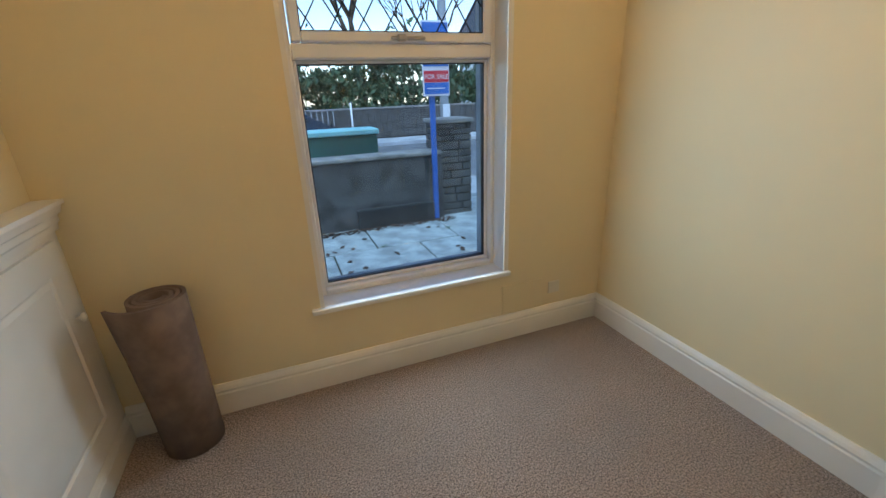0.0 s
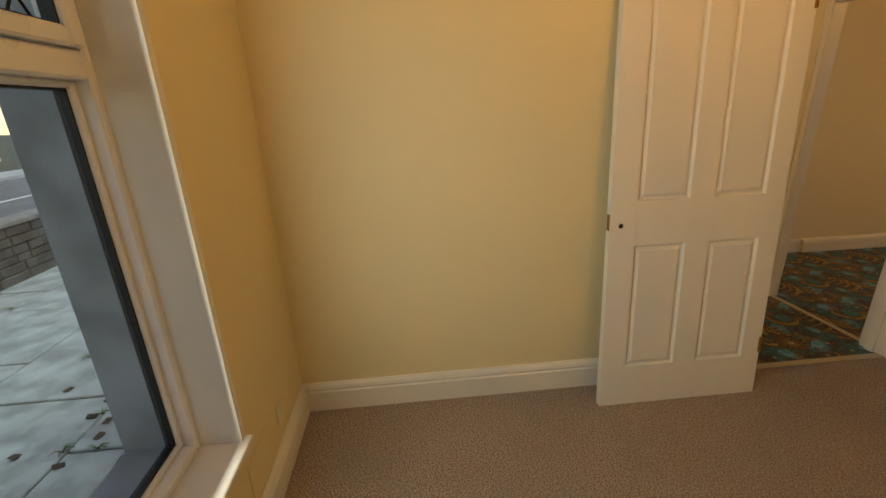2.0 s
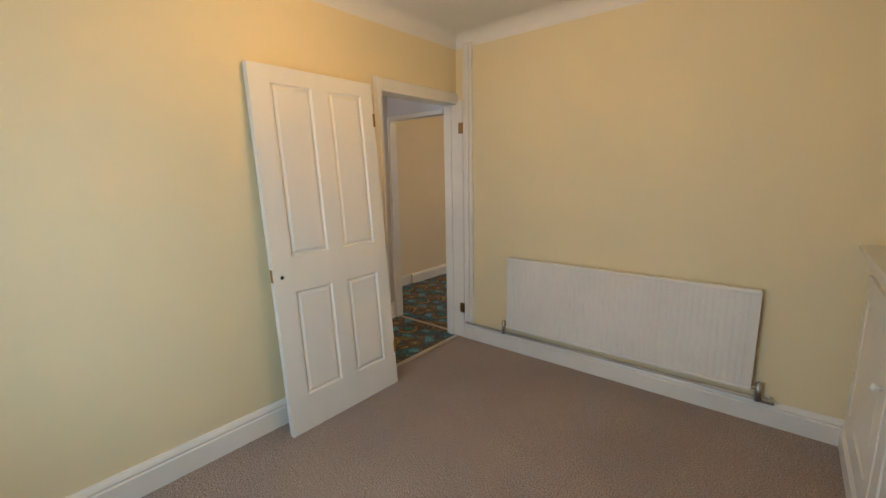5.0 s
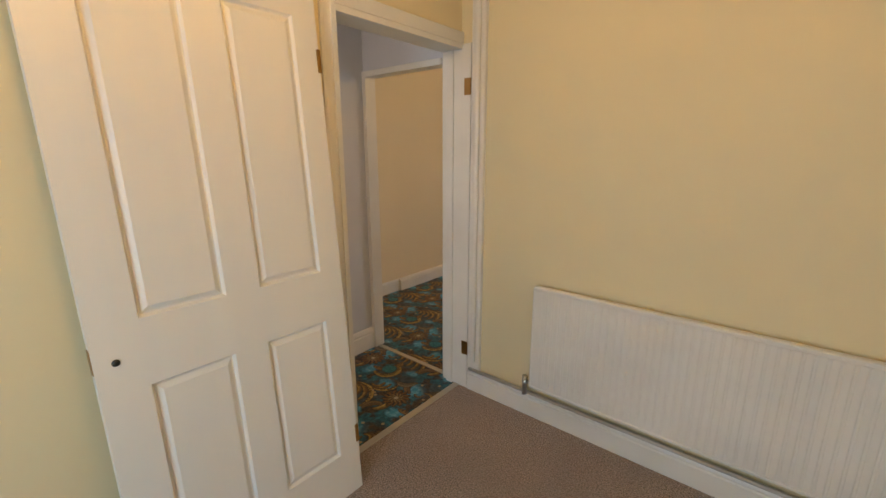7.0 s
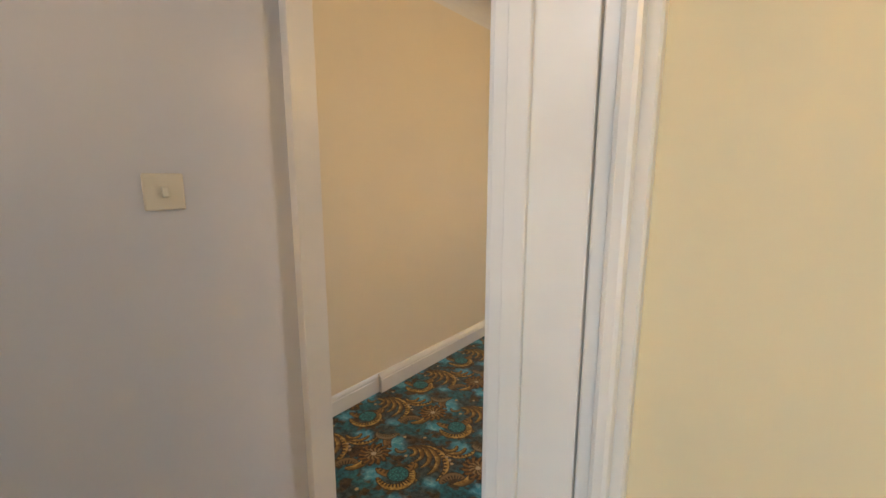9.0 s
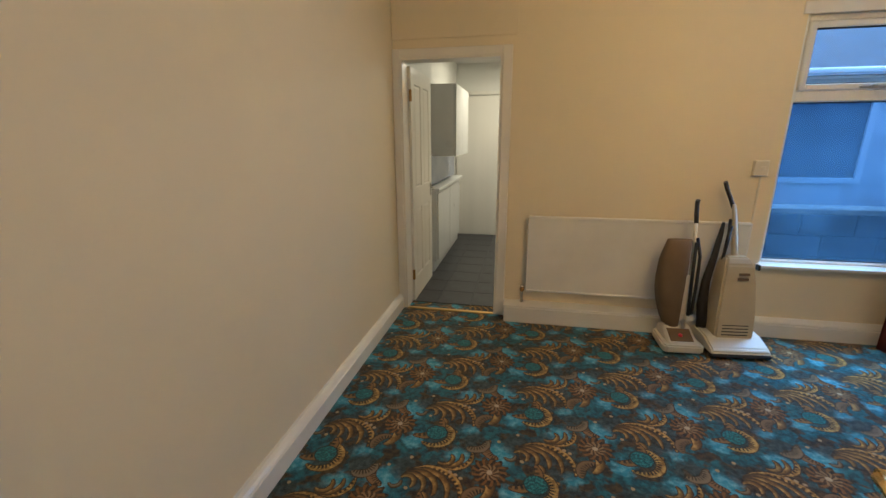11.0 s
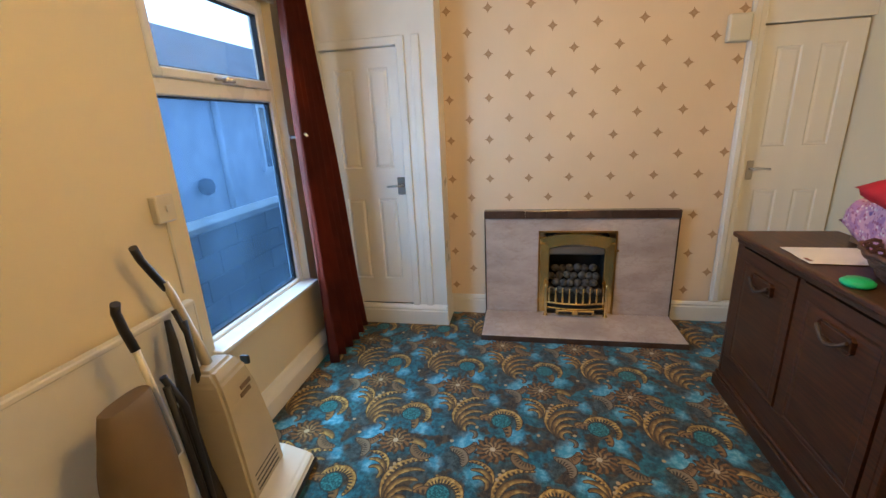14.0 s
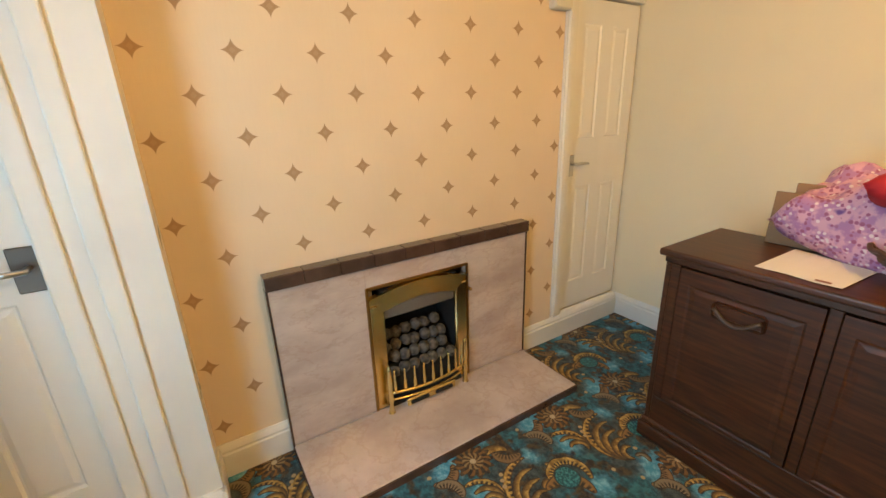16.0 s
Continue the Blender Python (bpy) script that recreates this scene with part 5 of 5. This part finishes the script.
part("cord", tube([(-0.045, 0.000, 0.78), (-0.065, 0.03, 0.66), (-0.062, 0.045, 0.46), (-0.058, 0.05, 0.26), (-0.040, 0.045, 0.24), (-0.035, 0.035, 0.48), (-0.038, 0.01, 0.75)], 0.011, 8), RUBBER, va, "looped black mains cord")
part("cord_clip", box(-0.075, -0.025, 0.0, 0.06, 0.20, 0.245, 0.008), CREAM_PLASTIC, va)
for s in (-1, 1):
    part("wheel", lathe([(0, -0.008), (0.020, -0.008), (0.020, 0.008), (0, 0.008)], pose(s * 0.10, 0.05, 0.020, 0, 90, 0), 14), RUBBER, va)

vb = thing("vacuum_cleaner", "beige upright vacuum cleaner with black dust bag", "vacuum cleaner", pose(1.755, -3.99, 0, 0, 0, 6))
bm = bmesh.new()
prof = ((-0.15, 0.020), (0.135, 0.014), (0.165, 0.030), (0.165, 0.050), (0.14, 0.070), (0.03, 0.115), (-0.10, 0.125), (-0.15, 0.10))
add_prism(bm, prof, Matrix(((0, 0, 1, -0.185), (1, 0, 0, 0), (0, 1, 0, 0), (0, 0, 0, 1))), 0.37)
bmesh.ops.bevel(bm, geom=bm.edges[:], offset=0.010, segments=2, affect="EDGES")
part("base", bm, CREAM_PLASTIC, vb, "cream plastic cleaner head")
part("bumper", box(-0.190, 0.190, 0.02, 0.172, 0.012, 0.036, 0.008), RUBBER, vb, "black rubber bumper")
bm = bmesh.new()
b = bmesh.new()
for z, w, y0, y1 in ((0.09, 0.125, -0.105, 0.055), (0.28, 0.122, -0.115, 0.040), (0.50, 0.105, -0.130, 0.010), (0.60, 0.090, -0.135, -0.015), (0.645, 0.070, -0.130, -0.050)):
    for x, y in ((-w, y0), (w, y0), (w, y1), (-w, y1)):
        b.verts.new((x, y, z))
b.verts.ensure_lookup_table()
for j in range(4):
    for k in range(4):
        b.faces.new((b.verts[4 * j + k], b.verts[4 * j + (k + 1) % 4], b.verts[4 * j + 4 + (k + 1) % 4], b.verts[4 * j + 4 + k]))
b.faces.new([b.verts[k] for k in (3, 2, 1, 0)])
b.faces.new([b.verts[16 + k] for k in range(4)])
bmesh.ops.bevel(b, geom=b.edges[:], offset=0.012, segments=2, affect="EDGES")
bmesh.ops.recalc_face_normals(b, faces=b.faces[:])
merge(bm, b)
part("body", bm, BEIGE_PLASTIC, vb, "beige plastic bag housing")
for k in range(6):
    part("vent_slot", box(-0.085, 0.085, 0.0, 0.003, -0.004, 0.004, 0.001, m=pose(0, 0.0505 - 0.0021 * k, 0.125 + 0.022 * k, 4, 0, 0)), BLACK, vb)
for k in range(2):
    part("badge", box(-0.035, 0.035, 0, 0.003, -0.009, 0.009, 0.002, m=pose(-0.015, 0.016 - 0.005 * k, 0.545 - 0.036 * k, 12, 0, 0)), BAG_BROWN, vb, "brown label")
part("dust_bag", tube([(0.13, -0.10, 0.10), (0.155, -0.105, 0.28), (0.150, -0.115, 0.45), (0.115, -0.13, 0.62), (0.085, -0.150, 0.78), (0.07, -0.165, 0.86)], 0.055, 14, 0.7, 0.014), BAG_BLACK, vb, "black cloth dust bag")
part("handle_stem", tube([(-0.01, -0.110, 0.60), (-0.005, -0.140, 0.75), (0.005, -0.175, 0.92), (0.01, -0.19, 0.98)], 0.036, 14, 0.6, 0.020), BEIGE_PLASTIC, vb)
part("grip", tube([(0.01, -0.188, 0.955), (0.03, -0.208, 1.02), (0.055, -0.218, 1.08), (0.075, -0.215, 1.13)], 0.018, 12, 0.75), BLACK, vb, "black grip")
part("cord", tube([(0.03, -0.165, 0.88), (0.05, -0.12, 0.80), (0.07, -0.10, 0.66), (0.085, -0.09, 0.52), (0.07, -0.10, 0.64), (0.035, -0.13, 0.84)], 0.010, 8), RUBBER, vb, "looped black mains cord")
part("cord_hook", box(-0.135, -0.12, -0.06, -0.02, 0.56, 0.60, 0.005), BLACK, vb)
part("dial", lathe([(0, 0), (0.016, 0), (0.014, 0.014), (0, 0.014)], pose(-0.125, -0.04, 0.34, 0, -90, 0), 14), BAG_BROWN, vb)

# three-arm ceiling light of the back room
pl3 = thing("pendant_light", "brass three-arm ceiling light with lit bulbs", "ceiling light", pose(2.05, -2.45, 0))
part("rod", tube([(0, 0, 2.30), (0, 0, 2.655)], 0.008, 10), BRASS, pl3)
part("ceiling_rose", lathe([(0, 2.60), (0.05, 2.62), (0.055, 2.66), (0, 2.66)], None, 24), BRASS, pl3)
part("hub", lathe([(0, 2.27), (0.02, 2.28), (0.03, 2.31), (0.02, 2.34), (0, 2.35)], None, 18), BRASS, pl3)
for k in range(3):
    a = radians(120 * k + 40)
    c, s = math.cos(a), math.sin(a)
    arm = part("arm", tube([(0.02 * c, 0.02 * s, 2.31), (0.10 * c, 0.10 * s, 2.345), (0.19 * c, 0.19 * s, 2.365)], 0.007, 8), BRASS, pl3)
    part("shade", lathe([(0.022, 2.365), (0.030, 2.36), (0.062, 2.325), (0.078, 2.295), (0.076, 2.295), (0.058, 2.323), (0.026, 2.357)], pose(0.19 * c, 0.19 * s, 0), 24), CEIL, arm)

# ---------------------------------------------------------------- outside the front window
ZG = -0.03
structure("ground", boxes((-90, 90, -90, 90, -0.55, -0.335), (-60, 60, 2.70, 5.62, -0.335, -0.12)), SOIL)
pv = structure("pavement_front", box(-2.5, 5.2, 2.70, 5.6, -0.3, ZG - 0.012), SOIL)
rnd = random.Random(7)
for i in range(10):
    for k in range(4):
        x0, y0 = -2.52 + 0.84 * i - (0.42 if k % 2 else 0.0), 2.62 + 0.826 * k
        w = 0.826
        q = part("flagstone", box(0, w, 0, 0.813, -0.05, 0.0, 0.006), FLAG, pv, m=pose(x0, y0, ZG + rnd.uniform(-0.004, 0.004), rnd.uniform(-0.3, 0.3), rnd.uniform(-0.3, 0.3), 0))
rnd = random.Random(11)
wd = bmesh.new()
for k in range(60):
    x, y = rnd.choice(((-2.52 + 0.84 * rnd.randrange(10), rnd.uniform(3.2, 5.2)), (rnd.uniform(0, 4.5), 2.62 + 0.826 * rnd.randrange(1, 4))))
    for j in range(5):
        a = rnd.uniform(0, 6.28)
        add_tube(wd, [(x, y, ZG), (x + 0.02 * math.cos(a), y + 0.02 * math.sin(a), ZG + 0.02), (x + 0.05 * math.cos(a), y + 0.05 * math.sin(a), ZG + 0.012)], 0.006, 4, 0.4, 0.002)
tagged(part("weeds", wd, WEED), "small green weeds in the paving joints", "weeds", kind="stuff")
wd = bmesh.new()
for k in range(170):
    x, y = rnd.uniform(1.2, 2.7), 4.90 - abs(rnd.gauss(0, 0.06))
    add_box(wd, -0.018, 0.018, -0.012, 0.012, 0, 0.003, 0, pose(x, y, ZG + rnd.uniform(0.003, 0.02), rnd.uniform(-30, 30), rnd.uniform(-30, 30), rnd.uniform(0, 360)))
for k in range(60):
    add_box(wd, -0.022, 0.022, -0.015, 0.015, 0, 0.003, 0, pose(rnd.uniform(0.3, 3.6), rnd.uniform(3.0, 4.9), ZG + 0.008, rnd.uniform(-20, 20), rnd.uniform(-20, 20), rnd.uniform(0, 360)))
tagged(part("dead_leaves", wd, DEAD_LEAF), "scattered dead leaves on the paving", "leaves", kind="stuff")


def stone_wall(name, x0, x1, y0, y1, z1, label, course, seed, cap=0.05):
    """A coursed rubble wall: mortar core, each face stone a piece, slabs on top."""
    w = thing(name, label, "garden wall")
    part("core", box(x0 + 0.015, x1 - 0.015, y0 + 0.015, y1 - 0.015, -0.15, z1 - cap), MORTAR, w)
    r = random.Random(seed)
    z = ZG - 0.02
    while z < z1 - cap - 0.01:
        h = min(course * r.uniform(0.75, 1.3), z1 - cap - z)
        x = x0
        while x < x1 - 0.02:
            ln = min(r.uniform(0.14, 0.34), x1 - x)
            part("stone", box(x + 0.004, x + ln - 0.004, y0 - r.uniform(0, 0.012), y0 + 0.06, z + 0.004, z + h - 0.004, 0.008), STONE, w)
            x += ln
        y = y0 + 0.06
        while y < y1 - 0.03:
            ln = min(r.uniform(0.14, 0.3), y1 - y)
            for xa, xb in ((x0 - r.uniform(0, 0.01), x0 + 0.05), (x1 - 0.05, x1 + r.uniform(0, 0.01))):
                part("stone", box(xa, xb, y + 0.004, y + ln - 0.004, z + 0.004, z + h - 0.004, 0.008), STONE, w)
            y += ln
        z += h
    part("cap", box(x0 - 0.025, x1 + 0.025, y0 - 0.025, y1 + 0.025, z1 - cap, z1, 0.010), STONE_LIGHT, w)
    return w


stone_wall("gate_pillar", 2.630, 3.045, 5.06, 5.46, 1.07, "square stone gate pillar with flat cap", 0.085, 1)
stone_wall("gate_pillar", 3.985, 4.40, 5.42, 5.82, 1.10, "square stone gate pillar beside the drive", 0.085, 2)
gw = thing("garden_wall", "low dark rendered garden wall in front of the house", "garden wall")
bm = box(-2.5, 2.64, 4.96, 5.20, -0.15, 0.70, 0.015, seg=2)
part("wall_body", bm, STONE, gw)
part("coping", box(-2.5, 2.63, 4.94, 5.22, 0.70, 0.745, 0.012), STONE_LIGHT, gw)
# darker block set against the foot of the wall
part("wall_foot_block", box(1.62, 2.50, 4.90, 4.97, -0.08, 0.19, 0.01), MORTAR, gw, "darker block along the foot of the wall")
stone_wall("boundary_wall", 4.40, 7.5, 5.55, 5.75, 0.55, "low stone boundary wall", 0.10, 5)

# gate
gt = thing("garden_gate", "open grey iron garden gate", "gate", Matrix.Translation((3.99, 5.44, ZG)) @ Matrix.Rotation(math.atan2(5.01 - 5.44, 3.39 - 3.99), 4, "Z"))
gl = 0.73
bm = bmesh.new()
for a, b in (((0, 0, 0.05), (0, 0, 0.95)), ((gl, 0, 0.02), (gl, 0, 0.93)), ((0, 0, 0.10), (gl, 0, 0.10)), ((0, 0, 0.86), (gl, 0, 0.86))):
    add_tube(bm, [a, b], 0.011, 8)
part("gate_frame", bm, IRON, gt)
for k in range(8):
    part("bar", tube([(gl * (k + 1) / 9, 0, 0.10), (gl * (k + 1) / 9, 0, 0.86)], 0.006, 6), IRON, gt)
part("scroll", tube([(gl * 0.35 + 0.14 * (1 - k / 40) * math.cos(k * 0.35), 0, 0.93 + 0.07 * (1 - k / 40) * math.sin(k * 0.35)) for k in range(36)], 0.006, 6), IRON, gt)
part("latch", box(gl - 0.02, gl + 0.03, -0.015, 0.015, 0.70, 0.75, 0.004), IRON, gt)

# sale board
sg = thing("sale_board", "blue and red estate agent board on a blue post", "sign")
part("post", box(2.500, 2.555, 4.905, 4.940, ZG - 0.05, 1.36, 0.004), POST_BLUE, sg)
bd2 = part("board", box(2.425, 2.715, 4.885, 4.903, 1.315, 2.02, 0.002), SIGN_WHITE, sg)
part("blue_panel", boxes((2.435, 2.705, 4.879, 4.884, 1.335, 1.445), (2.435, 2.705, 4.879, 4.884, 1.60, 2.00)), SIGN_BLUE, bd2)
part("red_band", boxes((2.435, 2.705, 4.878, 4.884, 1.449, 1.560), (2.455, 2.66, 4.876, 4.880, 1.625, 1.655)), SIGN_RED, bd2)
part("white_bars", boxes((2.47, 2.53, 4.8755, 4.8795, 1.69, 1.78), (2.545, 2.60, 4.8755, 4.8795, 1.69, 1.78), (2.615, 2.67, 4.8755, 4.8795, 1.69, 1.78), (2.46, 2.66, 4.8755, 4.8795, 1.385, 1.395)), SIGN_WHITE, bd2)
fc = bpy.data.curves.new("lettering", "FONT")
fc.body, fc.size, fc.align_x, fc.extrude = "FOR SALE", 0.062, "CENTER", 0.0006
tx = new("lettering", fc)
dg = bpy.context.evaluated_depsgraph_get()
lm = bpy.data.meshes.new_from_object(tx.evaluated_get(dg))
bpy.data.objects.remove(tx)
lm.materials.clear()
lm.materials.append(SIGN_WHITE)
lt = new("lettering", lm)
lt.parent = bd2
lt.matrix_basis = pose(2.57, 4.8765, 1.482, 90, 0, 0)

# street cabinet, lamp post
uc = thing("street_cabinet", "green metal street cabinet with pale lid", "cabinet")
part("body", box(0.75, 2.10, 5.76, 6.16, -0.1, 0.90, 0.01), CAB_GREEN, uc)
part("lid", box(0.73, 2.12, 5.73, 6.19, 0.90, 0.965, 0.012), CAB_TOP, uc)
for x in (1.20, 1.65):
    part("door_gap", box(x, x + 0.006, 5.757, 5.762, 0.0, 0.88), GASKET, uc)
lp = thing("street_lamp", "grey metal street lamp post", "street lamp", pose(3.16, 6.15, -0.1))
part("post", tube([(0, 0, 0), (0, 0, 1.2), (0, 0, 5.5)], 0.070, 14, 1.0, 0.05), POLE_GREY, lp)
part("door", box(-0.05, 0.05, -0.082, -0.06, 0.9, 1.3, 0.004), SIGN_WHITE, lp, "white notice on the post")
part("lantern", box(-0.1, 0.1, -0.7, 0.1, 5.45, 5.55, 0.03), POLE_GREY, lp)

# street
structure("pavement", box(-40, 40, 5.62, 7.4, -0.25, -0.10), KERB)
structure("kerb", box(-40, 40, 7.4, 7.55, -0.25, -0.095, 0.01), STONE_LIGHT)
structure("road", box(-40, 40, 7.55, 14.0, -0.3, -0.20), ASPHALT)
structure("road_line", boxes(*[(-30 + 4 * k, -28 + 4 * k, 10.7, 10.8, -0.20, -0.196) for k in range(15)]), SIGN_WHITE)
structure("pavement_far", box(-40, 40, 14.0, 15.5, -0.25, -0.10), KERB)
fw = stone_wall("far_wall", -4.0, 11.0, 15.5, 15.9, 0.95, "long low stone wall across the road", 0.24, 9)


def shrub(name, label, x, y, z, sx, sy, sz, count, seed, size):
    """A hedge or crown: stems and many small leaf clumps with gaps."""
    t = thing(name, label, "hedge" if name == "hedge" else "tree")
    r = random.Random(seed)
    st = bmesh.new()
    for k in range(14):
        a = (x + r.uniform(-sx, sx) * 0.8, y, z - sz * 0.9)
        add_tube(st, [a, (a[0] + r.uniform(-0.3, 0.3), y, z), (a[0] + r.uniform(-0.6, 0.6), y + r.uniform(-0.3, 0.3), z + sz * 0.8)], 0.04, 5, 1.0, 0.01)
    part("trunk", st, BARK, t)
    verts, faces = [], []
    for k in range(count):
        u, v, w = r.gauss(0, 0.45), r.gauss(0, 0.45), r.gauss(0, 0.42)
        if noise.noise((u * 4 + seed, w * 4, v)) < -0.18:
            continue
        c = Vector((x + sx * max(-1.1, min(1.1, u * 1.5)), y + sy * v, z + sz * w * (1 + 0.4 * noise.noise((u * 3, seed, 0)))))
        m = Euler((r.uniform(0, 6), r.uniform(0, 6), r.uniform(0, 6))).to_matrix()
        s = size * r.uniform(0.6, 1.4)
        i = len(verts)
        verts += [tuple(c + m @ Vector(p) * s) for p in ((-1, 0, 0), (0, -0.4, 0.1), (1, 0, 0), (0, 0.4, 0.1))]
        faces.append((i, i + 1, i + 2, i + 3))
    me = bpy.data.meshes.new("crown")
    me.from_pydata(verts, [], faces)
    me.materials.append(LEAF)
    c = new("crown", me)
    c.parent = t
    return t


shrub("hedge", "dark evergreen hedge across the road", 4.0, 16.6, 1.7, 5.5, 0.8, 1.5, 9000, 3, 0.14)
shrub("hedge", "dark evergreen hedge beside the far house", 10.6, 16.8, 1.4, 2.6, 0.8, 1.2, 4000, 4, 0.14)
shrub("hedge", "dark evergreen shrubs behind the far railing", -1.6, 17.2, 1.5, 2.6, 0.8, 1.4, 3500, 6, 0.14)


def bare_tree(x, y, h, seed):
    t = thing("bare_tree", "leafless winter tree with fine branching", "tree", pose(x, y, -0.2))
    r = random.Random(seed)
    bm = bmesh.new()
    tw = bmesh.new()

    def grow(p, d, ln, rad, depth):
        q = p + d * ln
        midp = p + d * ln * 0.5 + Vector((r.uniform(-1, 1), r.uniform(-1, 1), 0)) * ln * 0.06
        add_tube(bm if depth > 2 else tw, [p, midp, q], rad, 6 if depth > 2 else 3, 1.0, rad * 0.62)
        if depth:
            for k in range(3 if depth > 1 else 2):
                e = (d + Vector((r.uniform(-1, 1), r.uniform(-1, 1), r.uniform(-0.25, 0.8))) * 0.62).normalized()
                grow(q, e, ln * r.uniform(0.62, 0.84), rad * 0.58, depth - 1)

    grow(Vector((0, 0, 0)), Vector((0, 0, 1)), h * 0.28, h * 0.022, 5)
    part("trunk", bm, BARK, t)
    part("twigs", tw, BARK, t)


for x, y, h, s in ((0.5, 20, 9, 1), (5.0, 21, 10, 2), (9.0, 22, 9, 3), (13.5, 23, 10, 5), (-3.5, 21, 9, 6)):
    bare_tree(x, y, h, s)

# railing and parked car across the road
rl = thing("railing", "thin grey street railing", "railing")
for k in range(14):
    part("bar", tube([(0.6 + 0.17 * k, 14.9, -0.1), (0.6 + 0.17 * k, 14.9, 0.95)], 0.015, 6), POLE_GREY, rl)
part("rail", tube([(0.55, 14.9, 0.95), (2.9, 14.9, 0.95)], 0.02, 6), POLE_GREY, rl)
part("post", tube([(3.4, 14.9, -0.1), (3.4, 14.9, 1.15)], 0.03, 8), SIGN_WHITE, rl)
car = thing("car", "dark blue hatchback parked across the road", "car", pose(0.7, 12.9, -0.2))
bm = bmesh.new()
add_prism(bm, ((-2.0, 0.3), (2.0, 0.3), (2.05, 0.7), (1.3, 0.92), (0.7, 1.42), (-1.0, 1.46), (-1.75, 1.0), (-2.05, 0.85)), Matrix(((1, 0, 0, 0), (0, 0, 1, -0.85), (0, 1, 0, 0), (0, 0, 0, 1))), 1.7)
bmesh.ops.bevel(bm, geom=bm.edges[:], offset=0.06, segments=3, affect="EDGES")
part("body", bm, CAR_PAINT, car)
bm = bmesh.new()
add_prism(bm, ((1.15, 0.96), (0.66, 1.36), (-0.95, 1.39), (-1.45, 1.02)), Matrix(((1, 0, 0, 0), (0, 0, 1, -0.86), (0, 1, 0, 0), (0, 0, 0, 1))), 1.72)
part("side_window", bm, CAR_GLASS, car)
for x in (-1.25, 1.3):
    for y in (-0.85, 0.85):
        w = part("wheel", lathe([(0.20, -0.10), (0.31, -0.09), (0.32, 0), (0.31, 0.09), (0.20, 0.10)], pose(x, y, 0.32, 90, 0, 0), 24), RUBBER, car)
        part("rim", lathe([(0, -0.06), (0.2, -0.08), (0.2, 0.08), (0, 0.06)], pose(x, y, 0.32, 90, 0, 0), 24), CHROME, w)


def house(name, label, x0, x1, y0, y1, zt, zr, wins):
    h = thing(name, label, "house")
    part("wall", box(x0, x1, y0, y1, -0.3, zt), RENDER_WHITE, h)
    bm = bmesh.new()
    add_prism(bm, ((y0 - 0.3, zt - 0.05), ((y0 + y1) / 2, zr), (y1 + 0.3, zt - 0.05)), Matrix(((0, 0, 1, x0 - 0.2), (1, 0, 0, 0), (0, 1, 0, 0), (0, 0, 0, 1))), x1 - x0 + 0.4)
    part("roof", bm, SLATE, h)
    for xa, xb, za, zb in wins:
        w = part("window", frame_bars(xa, xb, za, zb, 0.08, y0 - 0.04, y0 + 0.02, 0.0), UPVC, h)
        part("pane", box(xa + 0.08, xb - 0.08, y0 - 0.012, y0 + 0.01, za + 0.08, zb - 0.08), OUT_GLASS, w)
    return h


house("house", "white rendered house across the road", 14, 24, 22, 30, 4.8, 7.2, [(15, 16.6, 0.9, 2.3), (18, 19.6, 0.9, 2.3), (15, 16.6, 3.2, 4.4), (18, 19.6, 3.2, 4.4)])

# ---------------------------------------------------------------- yard behind the back window
structure("ground_yard", box(-12, 2.27, -14, -4.43, -0.3, -0.10), YARD)
yw = thing("yard_wall", "low grey block wall across the yard", "wall")
for k in range(12):
    for j in range(4):
        x0 = -4.2 + 0.46 * k + 0.2 * (j % 2)
        part("block", box(x0, x0 + 0.453, -5.72, -5.50, -0.1 + 0.205 * j, 0.1 + 0.205 * j, 0.006), WALL_BLOCK, yw)
part("coping", box(-4.25, 1.55, -5.75, -5.47, 0.717, 0.772, 0.008), STONE_LIGHT, yw)
ex = house("neighbour_extension", "white rendered extension with slate roof", -6.5, 1.2, -11.0, -7.2, 2.15, 3.35, [])
for xa, xb, za, zb in ((-0.9, 0.35, 0.85, 1.95), (-4.6, -3.4, 0.85, 1.95)):
    w = part("window", frame_bars(xa, xb, za, zb, 0.07, -7.21, -7.14, 0.004), UPVC, ex)
    part("pane", box(xa + 0.07, xb - 0.07, -7.19, -7.17, za + 0.07, zb - 0.07), OUT_GLASS, w)
part("gutter", tube([(-6.6, -7.02, 2.14), (1.3, -7.02, 2.14)], 0.06, 10), UPVC, ex)
part("downpipe", tube([(-2.45, -7.14, -0.1), (-2.45, -7.14, 2.1)], 0.045, 10), UPVC, ex)
part("lamp_globe", lathe([(0, -0.12), (0.08, -0.09), (0.11, 0), (0.08, 0.09), (0, 0.12)], pose(-1.95, -7.10, 0.82), 16), SLATE, ex)
wd = bmesh.new()
rnd = random.Random(21)
for k in range(90):
    x, y = rnd.uniform(-2.4, 0.9), rnd.uniform(-5.45, -5.15)
    add_tube(wd, [(x, y, -0.1), (x + rnd.uniform(-0.06, 0.06), y, -0.02), (x + rnd.uniform(-0.12, 0.12), y + rnd.uniform(-0.05, 0.05), rnd.uniform(0.0, 0.06))], 0.012, 4, 0.4, 0.003)
tagged(part("weeds", wd, WEED), "straggling weeds at the foot of the wall", "weeds", kind="stuff")
structure("outer_wall_back", box(-6.0, -0.35, -4.42, -0.9, -0.3, 3.0), RENDER_WHITE)
